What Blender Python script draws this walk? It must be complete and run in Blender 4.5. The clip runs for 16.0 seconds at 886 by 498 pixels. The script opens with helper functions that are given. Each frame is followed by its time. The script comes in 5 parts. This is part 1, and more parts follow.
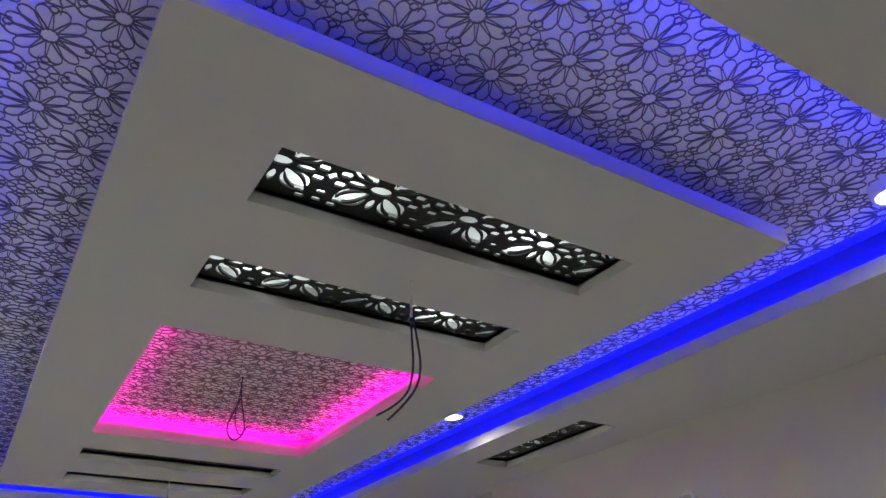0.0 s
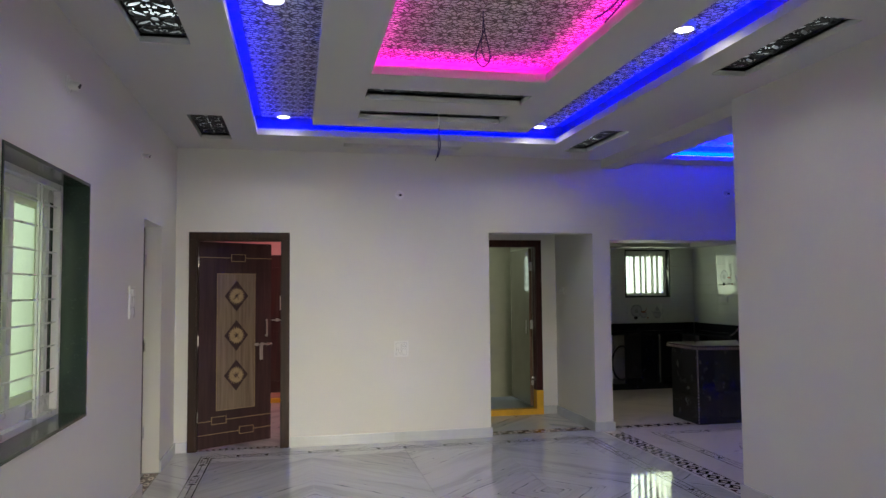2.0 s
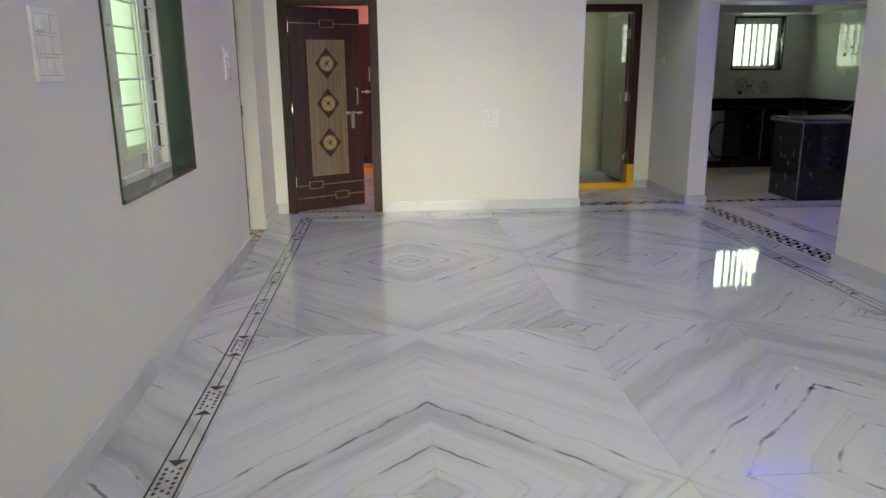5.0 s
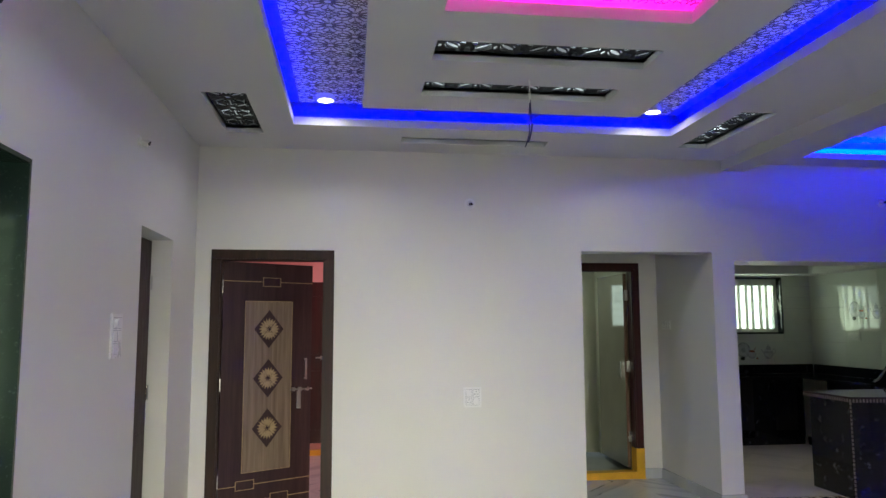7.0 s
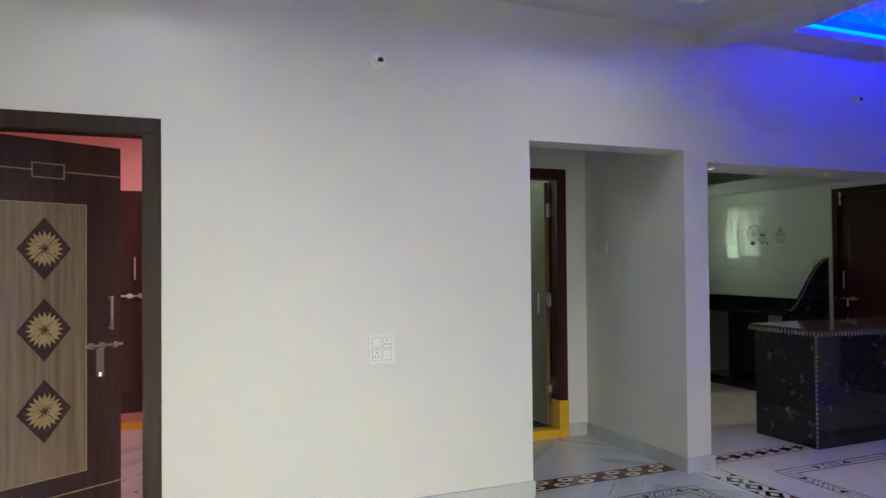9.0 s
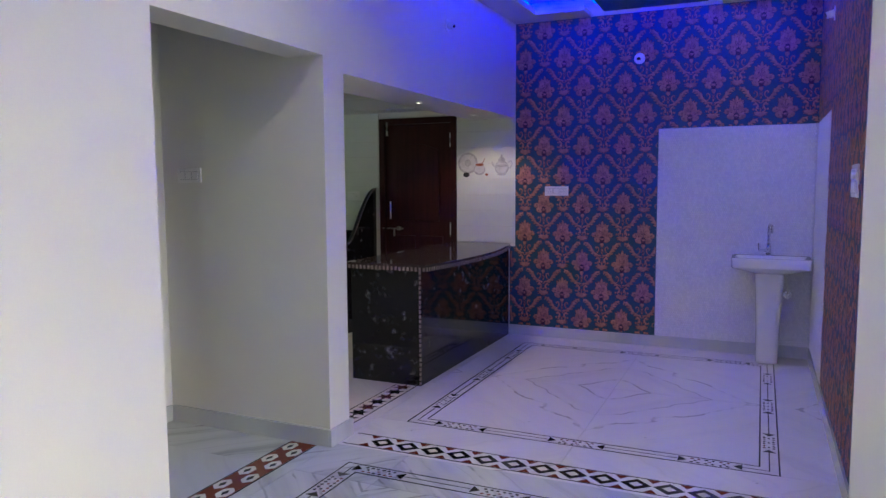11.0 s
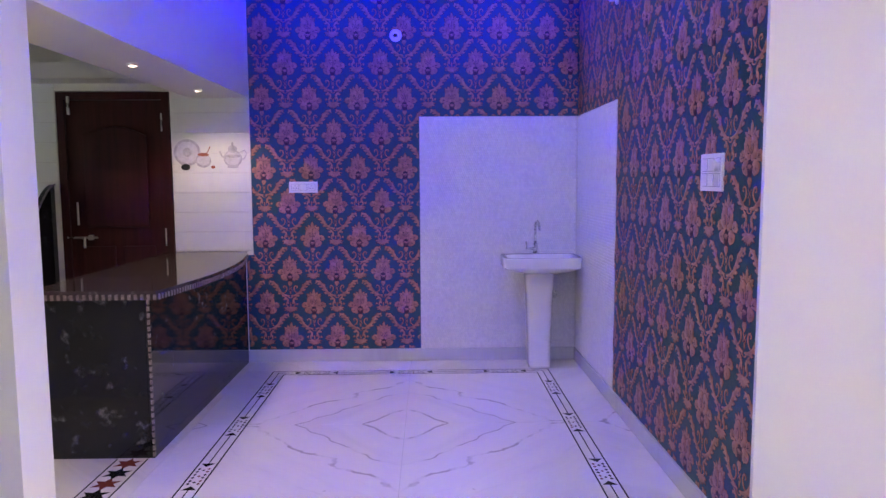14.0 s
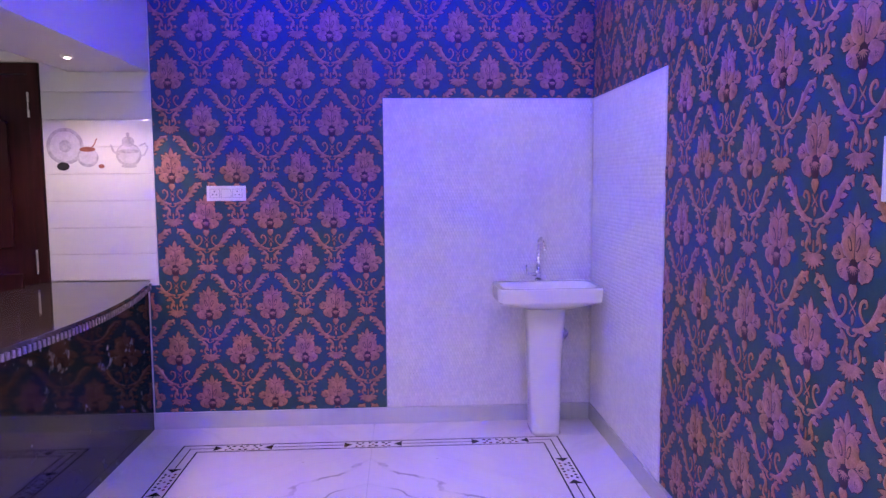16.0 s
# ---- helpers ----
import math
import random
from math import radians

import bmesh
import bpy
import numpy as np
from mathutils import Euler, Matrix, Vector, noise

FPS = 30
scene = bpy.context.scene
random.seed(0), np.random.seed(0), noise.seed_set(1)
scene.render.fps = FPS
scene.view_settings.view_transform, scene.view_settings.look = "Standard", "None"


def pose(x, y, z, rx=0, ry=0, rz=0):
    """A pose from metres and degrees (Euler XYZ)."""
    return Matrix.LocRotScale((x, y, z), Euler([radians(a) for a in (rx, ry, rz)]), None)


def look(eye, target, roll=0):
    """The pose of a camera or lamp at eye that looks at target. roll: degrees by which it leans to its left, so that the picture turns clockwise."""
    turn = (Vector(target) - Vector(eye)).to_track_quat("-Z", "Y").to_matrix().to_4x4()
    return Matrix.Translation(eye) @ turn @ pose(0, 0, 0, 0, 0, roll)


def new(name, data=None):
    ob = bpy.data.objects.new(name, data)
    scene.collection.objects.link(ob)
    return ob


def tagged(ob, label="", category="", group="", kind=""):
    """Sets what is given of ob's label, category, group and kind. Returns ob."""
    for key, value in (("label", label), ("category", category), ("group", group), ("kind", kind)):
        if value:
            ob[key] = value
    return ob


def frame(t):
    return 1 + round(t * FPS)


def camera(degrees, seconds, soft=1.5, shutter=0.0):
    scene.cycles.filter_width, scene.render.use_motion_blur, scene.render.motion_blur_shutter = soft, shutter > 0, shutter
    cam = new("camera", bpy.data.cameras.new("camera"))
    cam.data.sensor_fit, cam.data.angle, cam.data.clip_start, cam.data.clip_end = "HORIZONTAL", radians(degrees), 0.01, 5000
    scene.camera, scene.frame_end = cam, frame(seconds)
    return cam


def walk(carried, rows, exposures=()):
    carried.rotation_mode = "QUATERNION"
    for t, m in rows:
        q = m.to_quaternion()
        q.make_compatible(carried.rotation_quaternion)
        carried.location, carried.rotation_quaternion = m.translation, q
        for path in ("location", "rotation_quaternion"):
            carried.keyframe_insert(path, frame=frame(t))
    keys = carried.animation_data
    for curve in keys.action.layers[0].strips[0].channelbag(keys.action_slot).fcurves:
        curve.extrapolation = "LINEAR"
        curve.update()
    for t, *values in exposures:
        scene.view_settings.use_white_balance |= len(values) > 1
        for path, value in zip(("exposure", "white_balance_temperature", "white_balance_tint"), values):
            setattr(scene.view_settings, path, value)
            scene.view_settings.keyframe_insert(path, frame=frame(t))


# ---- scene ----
cam = camera(63.9, 16.0)
PATH = [
    (0, (0.13, 0.272, 1.867), (1.056, 1.725, 2.882), -1.5),
    (0.5, (0.096, 0.196, 1.816), (0.83, 1.827, 2.711), -1.4),
    (1, (0.107, 0.112, 1.749), (0.667, 1.897, 2.457), -1.1),
    (1.5, (0.09, 0.044, 1.672), (0.553, 1.938, 2.118), -0.8),
    (2, (0.065, -0.138, 1.574), (0.465, 1.819, 1.687), -0.5),
    (2.5, (0.111, -0.304, 1.436), (0.425, 1.653, 1.166), -0.4),
    (3, (0.031, -0.38, 1.366), (0.294, 1.512, 0.773), -0.5),
    (5.3, (0.06, -0.029, 1.469), (0.202, 1.919, 1.039), -0.4),
    (5.5, (0.076, 0.123, 1.494), (0.221, 2.089, 1.161), -0.3),
    (6, (0.131, 0.477, 1.551), (0.27, 2.471, 1.474), -0.3),
    (6.5, (0.104, 0.886, 1.579), (0.277, 2.875, 1.697), -0.2),
    (7, (0.126, 1.379, 1.553), (0.38, 3.351, 1.765), -0.2),
    (7.5, (0.055, 1.89, 1.523), (0.425, 3.845, 1.733), -0.1),
    (8, (-0.011, 2.443, 1.46), (0.504, 4.37, 1.608), -0.3),
    (8.2, (-0.049, 2.658, 1.454), (0.516, 4.574, 1.564), -0.2),
    (10.3, (-0.098, 4.588, 1.44), (1.319, 5.991, 1.284), -0.7),
    (10.5, (-0.065, 4.74, 1.439), (1.497, 5.979, 1.276), -0.7),
    (11, (-0.031, 5.079, 1.483), (1.786, 5.894, 1.3), -0.3),
    (11.5, (0.106, 5.351, 1.463), (2.046, 5.799, 1.278), -0.2),
    (12, (0.21, 5.59, 1.485), (2.192, 5.789, 1.298), -0.2),
    (12.5, (0.256, 5.782, 1.495), (2.247, 5.841, 1.308), -0.2),
    (13, (0.32, 5.843, 1.485), (2.311, 5.84, 1.295), -0.2),
    (13.5, (0.545, 5.848, 1.473), (2.535, 5.828, 1.279), -0.3),
    (14, (0.886, 5.858, 1.464), (2.876, 5.82, 1.269), -0.3),
    (14.5, (1.26, 5.907, 1.464), (3.249, 5.848, 1.267), -0.3),
    (15, (1.635, 5.879, 1.471), (3.624, 5.798, 1.273), -0.3),
    (15.5, (1.975, 5.854, 1.478), (3.963, 5.753, 1.28), -0.3),
    (16, (2.313, 5.825, 1.462), (4.301, 5.712, 1.276), -0.4),
]
walk(cam, [(t, look(eye, target, roll)) for t, eye, target, roll in PATH], [(0, -0.66, 6650, 12), (0.5, -0.72, 6550, 13), (1.5, -0.92, 6500, 18), (2.5, -0.6, 6050, 8), (3.0, -0.42, 6100, 7), (5.5, -0.3, 6300, 9), (6.5, -0.5, 6050, 12), (8, -0.36, 6050, 7), (11, 0.1, 5850, 16), (12.5, 0.56, 6100, 24), (14.5, 0.86, 6000, 41), (16, 1.05, 5900, 60)])

# ---- world and light ----
BLUE = (0.0006, 0.0022, 1.0)
PINK = (1.0, 0.005, 0.50)
LED_BLUE, LED_PINK, SPOT, TUBE, DAY = 208.0, 70.0, 36.0, 1.6, 52.0
BEAM, DINE_BEAM, LED_DINE = 31.0, 11.5, 1120.0

world = bpy.data.worlds.new("sky")
scene.world = world
world.use_nodes = True
sky = world.node_tree.nodes.new("ShaderNodeTexSky")
sky.sky_type, sky.sun_disc = "NISHITA", False
sky.sun_elevation, sky.sun_rotation = radians(50), radians(200)
world.node_tree.links.new(sky.outputs[0], world.node_tree.nodes["Background"].inputs[0])
world.node_tree.nodes["Background"].inputs[1].default_value = 0.08


def area_lamp(name, m, sx, sy, watts, color):
    lamp = bpy.data.lights.new(name, "AREA")
    lamp.shape, lamp.size, lamp.size_y, lamp.energy, lamp.color = "RECTANGLE", sx, sy, watts, color
    ob = new(name, lamp)
    ob.matrix_world = m
    return ob


entrance = area_lamp("entrance_daylight", look((1.1, -2.95, 1.25), (0.7, 3.2, 0.0)), 2.4, 2.0, DAY, (1.0, 0.94, 0.68))
entrance.data.spread = radians(44)
area_lamp("window_daylight", look((-1.42, 3.66, 1.45), (2.0, 3.9, 1.1)), 1.25, 1.45, 2.2, (0.84, 1.0, 0.68))
area_lamp("kitchen_daylight", look((5.72, 10.89, 1.81), (5.0, 8.6, 2.4)), 0.78, 0.76, 9.5, (0.84, 1.0, 0.62))
# Pink fill lamp added under the bedroom ceiling, which has no window.
area_lamp("bedroom_fill", look((0.6, 9.2, 2.5), (0.4, 9.4, 0)), 1.2, 1.0, 30, (1.0, 0.62, 0.6))
# Fill lamp added inside the bathroom, in place of light from its window.
area_lamp("bathroom_fill", look((2.2, 9.6, 2.35), (2.3, 9.5, 0)), 0.6, 0.5, 6, (0.9, 1.0, 0.8))


# ---- materials ----
class Nodes:
    """Short-hand for building a node material."""

    def __init__(self, name):
        self.m = bpy.data.materials.new(name)
        self.m.use_nodes = True
        self.t = self.m.node_tree
        self.p = self.t.nodes["Principled BSDF"]

    def add(self, kind, **sets):
        n = self.t.nodes.new(kind)
        for k, v in sets.items():
            n.inputs[k].default_value = v
        return n

    def put(self, a, b):
        if hasattr(a, "is_output"):
            self.t.links.new(a, b)
        else:
            b.default_value = a

    def math(self, op, a, b=0.0, c=0.0):
        n = self.t.nodes.new("ShaderNodeMath")
        n.operation = op
        for i, v in enumerate((a, b, c)):
            self.put(v, n.inputs[i])
        return n.outputs[0]

    def mix(self, f, a, b):
        n = self.t.nodes.new("ShaderNodeMix")
        n.data_type = "RGBA"
        self.put(f, n.inputs[0])
        self.put(a, n.inputs[6])
        self.put(b, n.inputs[7])
        return n.outputs[2]

    def noise(self, vec, scale, detail=3.0, rough=0.5):
        n = self.t.nodes.new("ShaderNodeTexNoise")
        n.inputs["Scale"].default_value, n.inputs["Detail"].default_value, n.inputs["Roughness"].default_value = scale, detail, rough
        self.t.links.new(vec, n.inputs["Vector"])
        return n.outputs["Fac"]

    def ramp(self, v, lo, hi, a=0.0, b=1.0):
        n = self.t.nodes.new("ShaderNodeMapRange")
        n.interpolation_type = "SMOOTHSTEP"
        self.put(v, n.inputs[0])
        for i, w in enumerate((lo, hi, a, b)):
            n.inputs[i + 1].default_value = w
        return n.outputs[0]

    def pos(self):
        return self.t.nodes.new("ShaderNodeNewGeometry").outputs["Position"]

    def vec(self, x, y, z):
        n = self.t.nodes.new("ShaderNodeCombineXYZ")
        for i, v in enumerate((x, y, z)):
            self.put(v, n.inputs[i])
        return n.outputs[0]

    def bump(self, height, strength, distance=0.002):
        n = self.t.nodes.new("ShaderNodeBump")
        n.inputs["Strength"].default_value, n.inputs["Distance"].default_value = strength, distance
        self.t.links.new(height, n.inputs["Height"])
        self.t.links.new(n.outputs[0], self.p.inputs["Normal"])


def c4(c, k=1.0):
    return (c[0] * k, c[1] * k, c[2] * k, 1)


def mat(name, color, rough=0.5, metal=0.0, var=0.12, scale=6.0, fine=90.0, bump=0.15, coat=0.0, stretch=None):
    """A plain surface with variation at two scales, roughness that wanders and a fine relief."""
    n = Nodes(name)
    p = n.pos()
    if stretch:
        mp = n.t.nodes.new("ShaderNodeMapping")
        mp.inputs["Scale"].default_value = stretch
        n.t.links.new(p, mp.inputs[0])
        p = mp.outputs[0]
    big, small = n.noise(p, scale), n.noise(p, fine, 2)
    f = n.math("ADD", n.math("MULTIPLY", big, 0.65), n.math("MULTIPLY", small, 0.35))
    n.put(n.mix(n.ramp(f, 0.3, 0.7), c4(color, 1 - var), c4([min(1, v * (1 + var * 0.6)) for v in color])), n.p.inputs["Base Color"])
    n.put(n.ramp(big, 0.25, 0.75, max(0.02, rough * 0.85), min(1, rough * 1.15)), n.p.inputs["Roughness"])
    n.p.inputs["Metallic"].default_value = metal
    n.p.inputs["Coat Weight"].default_value = coat
    n.p.inputs["Coat Roughness"].default_value = 0.08
    if bump:
        n.bump(small, bump, 0.001)
    return n.m


def glow(name, color, strength):
    n = Nodes(name)
    n.p.inputs["Base Color"].default_value = c4((0.02, 0.02, 0.02))
    n.p.inputs["Emission Color"].default_value = c4(color)
    n.p.inputs["Emission Strength"].default_value = strength
    return n.m


def marble(name, cx, cy, px, py, light, vein, amount, rough=0.07, rings=((0.11, 0.014, 0.44), (0.27, 0.018, 0.44), (0.36, 0.012, 0.48), (0.56, 0.022, 0.46)), streaks=0.55, lines=0.22, core=0.55, wander=0.13, near=0.75, away=1.0):
    """Polished marble whose slabs are book-matched: the veins mirror at every joint and close into diamonds."""
    n = Nodes(name)
    s = n.t.nodes.new("ShaderNodeSeparateXYZ")
    n.t.links.new(n.pos(), s.inputs[0])
    fx = n.math("PINGPONG", n.math("SUBTRACT", s.outputs[0], cx), px)
    fy = n.math("PINGPONG", n.math("SUBTRACT", s.outputs[1], cy), py)
    ix = n.math("FLOOR", n.math("DIVIDE", n.math("ADD", n.math("SUBTRACT", s.outputs[0], cx), px), 2 * px))
    iy = n.math("FLOOR", n.math("DIVIDE", n.math("ADD", n.math("SUBTRACT", s.outputs[1], cy), py), 2 * py))
    lot = n.math("ADD", n.math("MULTIPLY", ix, 7.3), n.math("MULTIPLY", iy, 3.7))
    folded = n.vec(fx, fy, lot)
    d = n.math("DIVIDE", n.math("ADD", fx, fy), (px + py) / 2)
    warp = n.math("MULTIPLY", n.math("SUBTRACT", n.noise(folded, 2.2, 4), 0.5), wander)
    d = n.math("ADD", d, warp)
    across = n.math("MULTIPLY", n.math("SUBTRACT", fx, fy), 0.22)
    soft = n.noise(n.vec(n.math("MULTIPLY", d, 3.0), across, lot), 1.0, 4, 0.6)
    line = n.noise(n.vec(n.math("MULTIPLY", d, 4.6), n.math("MULTIPLY", across, 0.5), n.math("ADD", lot, 4.0)), 1.0, 2)
    thin = n.ramp(n.math("ABSOLUTE", n.math("SUBTRACT", line, 0.5)), 0.0, 0.014, 1.0, 0.0)
    streak = n.noise(n.vec(n.math("MULTIPLY", d, 11.0), n.math("MULTIPLY", across, 2.0), n.math("ADD", lot, 9.0)), 1.0, 3)
    broken = n.ramp(n.noise(folded, 1.6, 3), 0.40, 0.56)
    thin = n.math("MULTIPLY", thin, broken)
    grey = n.math("ADD", n.ramp(soft, 0.46, 0.74, 0.0, streaks), n.math("MULTIPLY", n.ramp(streak, 0.45, 0.85), 0.3 * streaks))
    speck = n.ramp(n.noise(folded, 9.0, 2), 0.74, 0.78)
    far = n.math("GREATER_THAN", d, 1.0)
    d = n.math("SUBTRACT", 1.0, n.math("ABSOLUTE", n.math("SUBTRACT", d, 1.0)))
    heart = n.ramp(d, 0.05, 0.09, core, 0.0)
    torn = n.noise(n.vec(n.math("MULTIPLY", fx, 3.0), n.math("MULTIPLY", fy, 3.0), n.math("ADD", lot, 2.0)), 2.2, 3)
    for radius, wide, part_of in rings:
        ring = n.ramp(n.math("ABSOLUTE", n.math("SUBTRACT", d, radius)), wide * 0.3, wide, 1.0, 0.0)
        heart = n.math("ADD", heart, n.math("MULTIPLY", ring, n.ramp(torn, part_of, part_of + 0.16, 0.10, 0.75)))
    heart = n.math("MULTIPLY", heart, n.math("ADD", near, n.math("MULTIPLY", far, away - near)))
    col = n.mix(n.math("MULTIPLY", grey, amount), c4(light), c4([v * 0.55 for v in light]))
    dark = n.math("MINIMUM", n.math("ADD", n.math("ADD", n.math("MULTIPLY", thin, lines), n.math("MULTIPLY", speck, 0.5)), heart), 1.0)
    n.put(n.mix(n.math("MULTIPLY", dark, min(1, amount * 1.1)), col, c4(vein)), n.p.inputs["Base Color"])
    n.put(n.ramp(n.noise(folded, 1.7, 4), 0.2, 0.8, rough * 0.7, rough * 1.6), n.p.inputs["Roughness"])
    n.p.inputs["Specular IOR Level"].default_value = 0.5
    return n.m


def granite(name, base, fleck, size, amount, rough=0.06, coat=0.0):
    n = Nodes(name)
    p = n.pos()
    a, b = n.noise(p, size, 5, 0.65), n.noise(p, size * 0.23, 3)
    f = n.ramp(n.math("ADD", n.math("MULTIPLY", a, 0.75), n.math("MULTIPLY", b, 0.25)), 0.56, 0.70, 0.0, amount)
    n.put(n.mix(f, c4(base), c4(fleck)), n.p.inputs["Base Color"])
    n.put(n.ramp(a, 0.2, 0.8, rough * 0.7, rough * 1.5), n.p.inputs["Roughness"])
    return n.m


def wood(name, dark, light, rough, coat, along="z", grain=14.0):
    n = Nodes(name)
    mp = n.t.nodes.new("ShaderNodeMapping")
    mp.inputs["Scale"].default_value = {"z": (grain, grain, 0.8), "x": (0.8, grain, grain), "y": (grain, 0.8, grain)}[along]
    n.t.links.new(n.pos(), mp.inputs[0])
    a, b = n.noise(mp.outputs[0], 1.6, 4, 0.6), n.noise(mp.outputs[0], 7.0, 3)
    f = n.ramp(n.math("ADD", n.math("MULTIPLY", a, 0.7), n.math("MULTIPLY", b, 0.3)), 0.32, 0.68)
    n.put(n.mix(f, c4(dark), c4(light)), n.p.inputs["Base Color"])
    n.put(n.ramp(b, 0.2, 0.8, rough * 0.8, rough * 1.25), n.p.inputs["Roughness"])
    n.p.inputs["Coat Weight"].default_value, n.p.inputs["Coat Roughness"].default_value = coat, 0.12
    n.p.inputs["Specular IOR Level"].default_value = 0.3
    n.bump(b, 0.08, 0.001)
    return n.m


M_WALL = mat("wall_paint", (0.75, 0.74, 0.70), 0.42, var=0.03, scale=1.3, fine=160, bump=0.06)
M_CEIL = mat("ceiling_paint", (0.66, 0.65, 0.645), 0.6, var=0.025, scale=1.1, fine=140, bump=0.05)
M_FLOOR = marble("floor_marble", 0.195, 2.06, 0.91, 1.58, (0.60, 0.625, 0.65), (0.05, 0.06, 0.065), 0.92, 0.035, ((0.065, 0.012, 0.40), (0.115, 0.009, 0.50), (0.265, 0.011, 0.41), (0.37, 0.009, 0.54), (0.58, 0.013, 0.43), (0.73, 0.010, 0.54)), 0.80, 0.16, 0.12, 0.17, 0.95, 0.55)
M_DINE = marble("dining_marble", 5.05, 6.01, 1.22, 1.06, (0.80, 0.78, 0.79), (0.17, 0.15, 0.14), 0.8, 0.035, ((0.20, 0.018, 0.40), (0.60, 0.012, 0.44), (0.82, 0.014, 0.42)), 0.25, 0.04, 0.0, 0.42, 0.8, 0.1)
M_SKIRT = marble("skirting_marble", 0.3, 0.2, 0.75, 3.0, (0.60, 0.625, 0.64), (0.16, 0.17, 0.18), 0.9, 0.12, (), 0.4, 0.05, 0.0)
M_KFLOOR = marble("kitchen_marble", 4.9, 9.1, 0.9, 1.1, (0.78, 0.76, 0.72), (0.2, 0.18, 0.15), 0.8, 0.07, (), 0.4, 0.1, 0.0)
M_GROUT = mat("joint_filler", (0.45, 0.46, 0.47), 0.7)
M_BLACK = granite("black_granite", (0.008, 0.010, 0.016), (0.22, 0.23, 0.25), 15.0, 0.7)
M_GREEN = granite("green_granite", (0.018, 0.035, 0.028), (0.06, 0.10, 0.08), 60.0, 0.7, 0.16)
M_TOP = granite("brown_granite", (0.048, 0.038, 0.038), (0.32, 0.28, 0.27), 26.0, 0.6, 0.05)
M_FRAME = wood("dark_teak", (0.016, 0.007, 0.005), (0.042, 0.017, 0.011), 0.5, 0.0)
M_MAROON = wood("maroon_polish", (0.026, 0.005, 0.006), (0.050, 0.009, 0.010), 0.42, 0.0)
M_LEAF = wood("plum_laminate", (0.036, 0.019, 0.021), (0.060, 0.032, 0.033), 0.35, 0.3)
M_PANEL = wood("ash_laminate", (0.155, 0.11, 0.075), (0.26, 0.195, 0.14), 0.4, 0.2, grain=22.0)
M_GOLD = mat("brass_inlay", (0.42, 0.31, 0.16), 0.4, 0.25, var=0.2, scale=30)
M_CHROME = mat("chrome", (0.75, 0.76, 0.78), 0.12, 1.0, var=0.06, bump=0)
M_STEEL = mat("brushed_steel", (0.55, 0.54, 0.52), 0.3, 0.9, var=0.1)
M_WHITE = mat("white_plastic", (0.82, 0.82, 0.80), 0.3, var=0.04, bump=0)
# Grey that draws the shade round the rockers and in the socket holes.
M_SHADE = mat("switch_gap_shade", (0.33, 0.33, 0.34), 0.6)
M_CERAMIC = mat("white_ceramic", (0.85, 0.85, 0.85), 0.06, var=0.015, bump=0, coat=0.5)
M_YELLOW = mat("yellow_paint", (0.75, 0.42, 0.02), 0.4, var=0.15)
M_JALI = mat("grey_mdf", (0.20, 0.18, 0.175), 0.6, var=0.2, scale=30)
M_JALIBACK = mat("lattice_backing", (0.90, 0.89, 0.90), 0.6, var=0.05)
# Cove inside, coloured dark so that the blue light in it looks deep.
M_COVEDARK = mat("darkened_cove", (0.13, 0.13, 0.14), 0.7, var=0.12)
M_FRET = mat("black_fretwork", (0.010, 0.010, 0.011), 0.5, var=0.2)
M_WIRE = mat("blue_wire", (0.03, 0.03, 0.10), 0.5)
M_INK = granite("black_inlay", (0.012, 0.013, 0.018), (0.05, 0.05, 0.06), 40, 0.5, 0.1)
M_RED = granite("red_inlay", (0.17, 0.035, 0.022), (0.26, 0.07, 0.05), 40, 0.6, 0.1)
M_CHAIN = mat("ivory_chain", (0.26, 0.215, 0.205), 0.25, var=0.35, scale=60)
M_IVORY = mat("ivory_inlay", (0.74, 0.70, 0.62), 0.12, var=0.08)
M_TILE = mat("white_glazed_tile", (0.76, 0.79, 0.74), 0.05, var=0.02, bump=0, coat=0.3)
M_OLIVE = mat("olive_gloss_laminate", (0.20, 0.20, 0.15), 0.06, var=0.08, scale=3, bump=0, coat=0.6)
M_BATH = mat("bathroom_tile", (0.55, 0.55, 0.44), 0.08, var=0.06, bump=0, coat=0.3)
# The bedroom's pinkish light is put into its wall colour.
M_PINKWALL = mat("pink_lit_wall", (0.80, 0.42, 0.40), 0.5, var=0.05)
M_SASH = mat("cream_sash", (0.74, 0.74, 0.66), 0.35, var=0.05)
# Sash frames pass light only so that they look lit by the daylight.
M_SASHLIT = mat("cream_backlit_sash", (0.80, 0.82, 0.66), 0.6, var=0.05)
M_SASHLIT.node_tree.nodes["Principled BSDF"].inputs["Transmission Weight"].default_value = 0.5
M_GRILLE = mat("white_grille", (0.78, 0.79, 0.78), 0.3, var=0.06)
M_PAPER = mat("teal_wallpaper", (0.016, 0.080, 0.115), 0.5, var=0.16, scale=40, fine=300, bump=0.4)
M_DAMASK = mat("copper_damask", (0.45, 0.205, 0.12), 0.42, var=0.38, scale=28, fine=220, bump=0.6)
M_DAMASKD = mat("dark_damask", (0.055, 0.018, 0.028), 0.5, var=0.3, scale=45, fine=220)


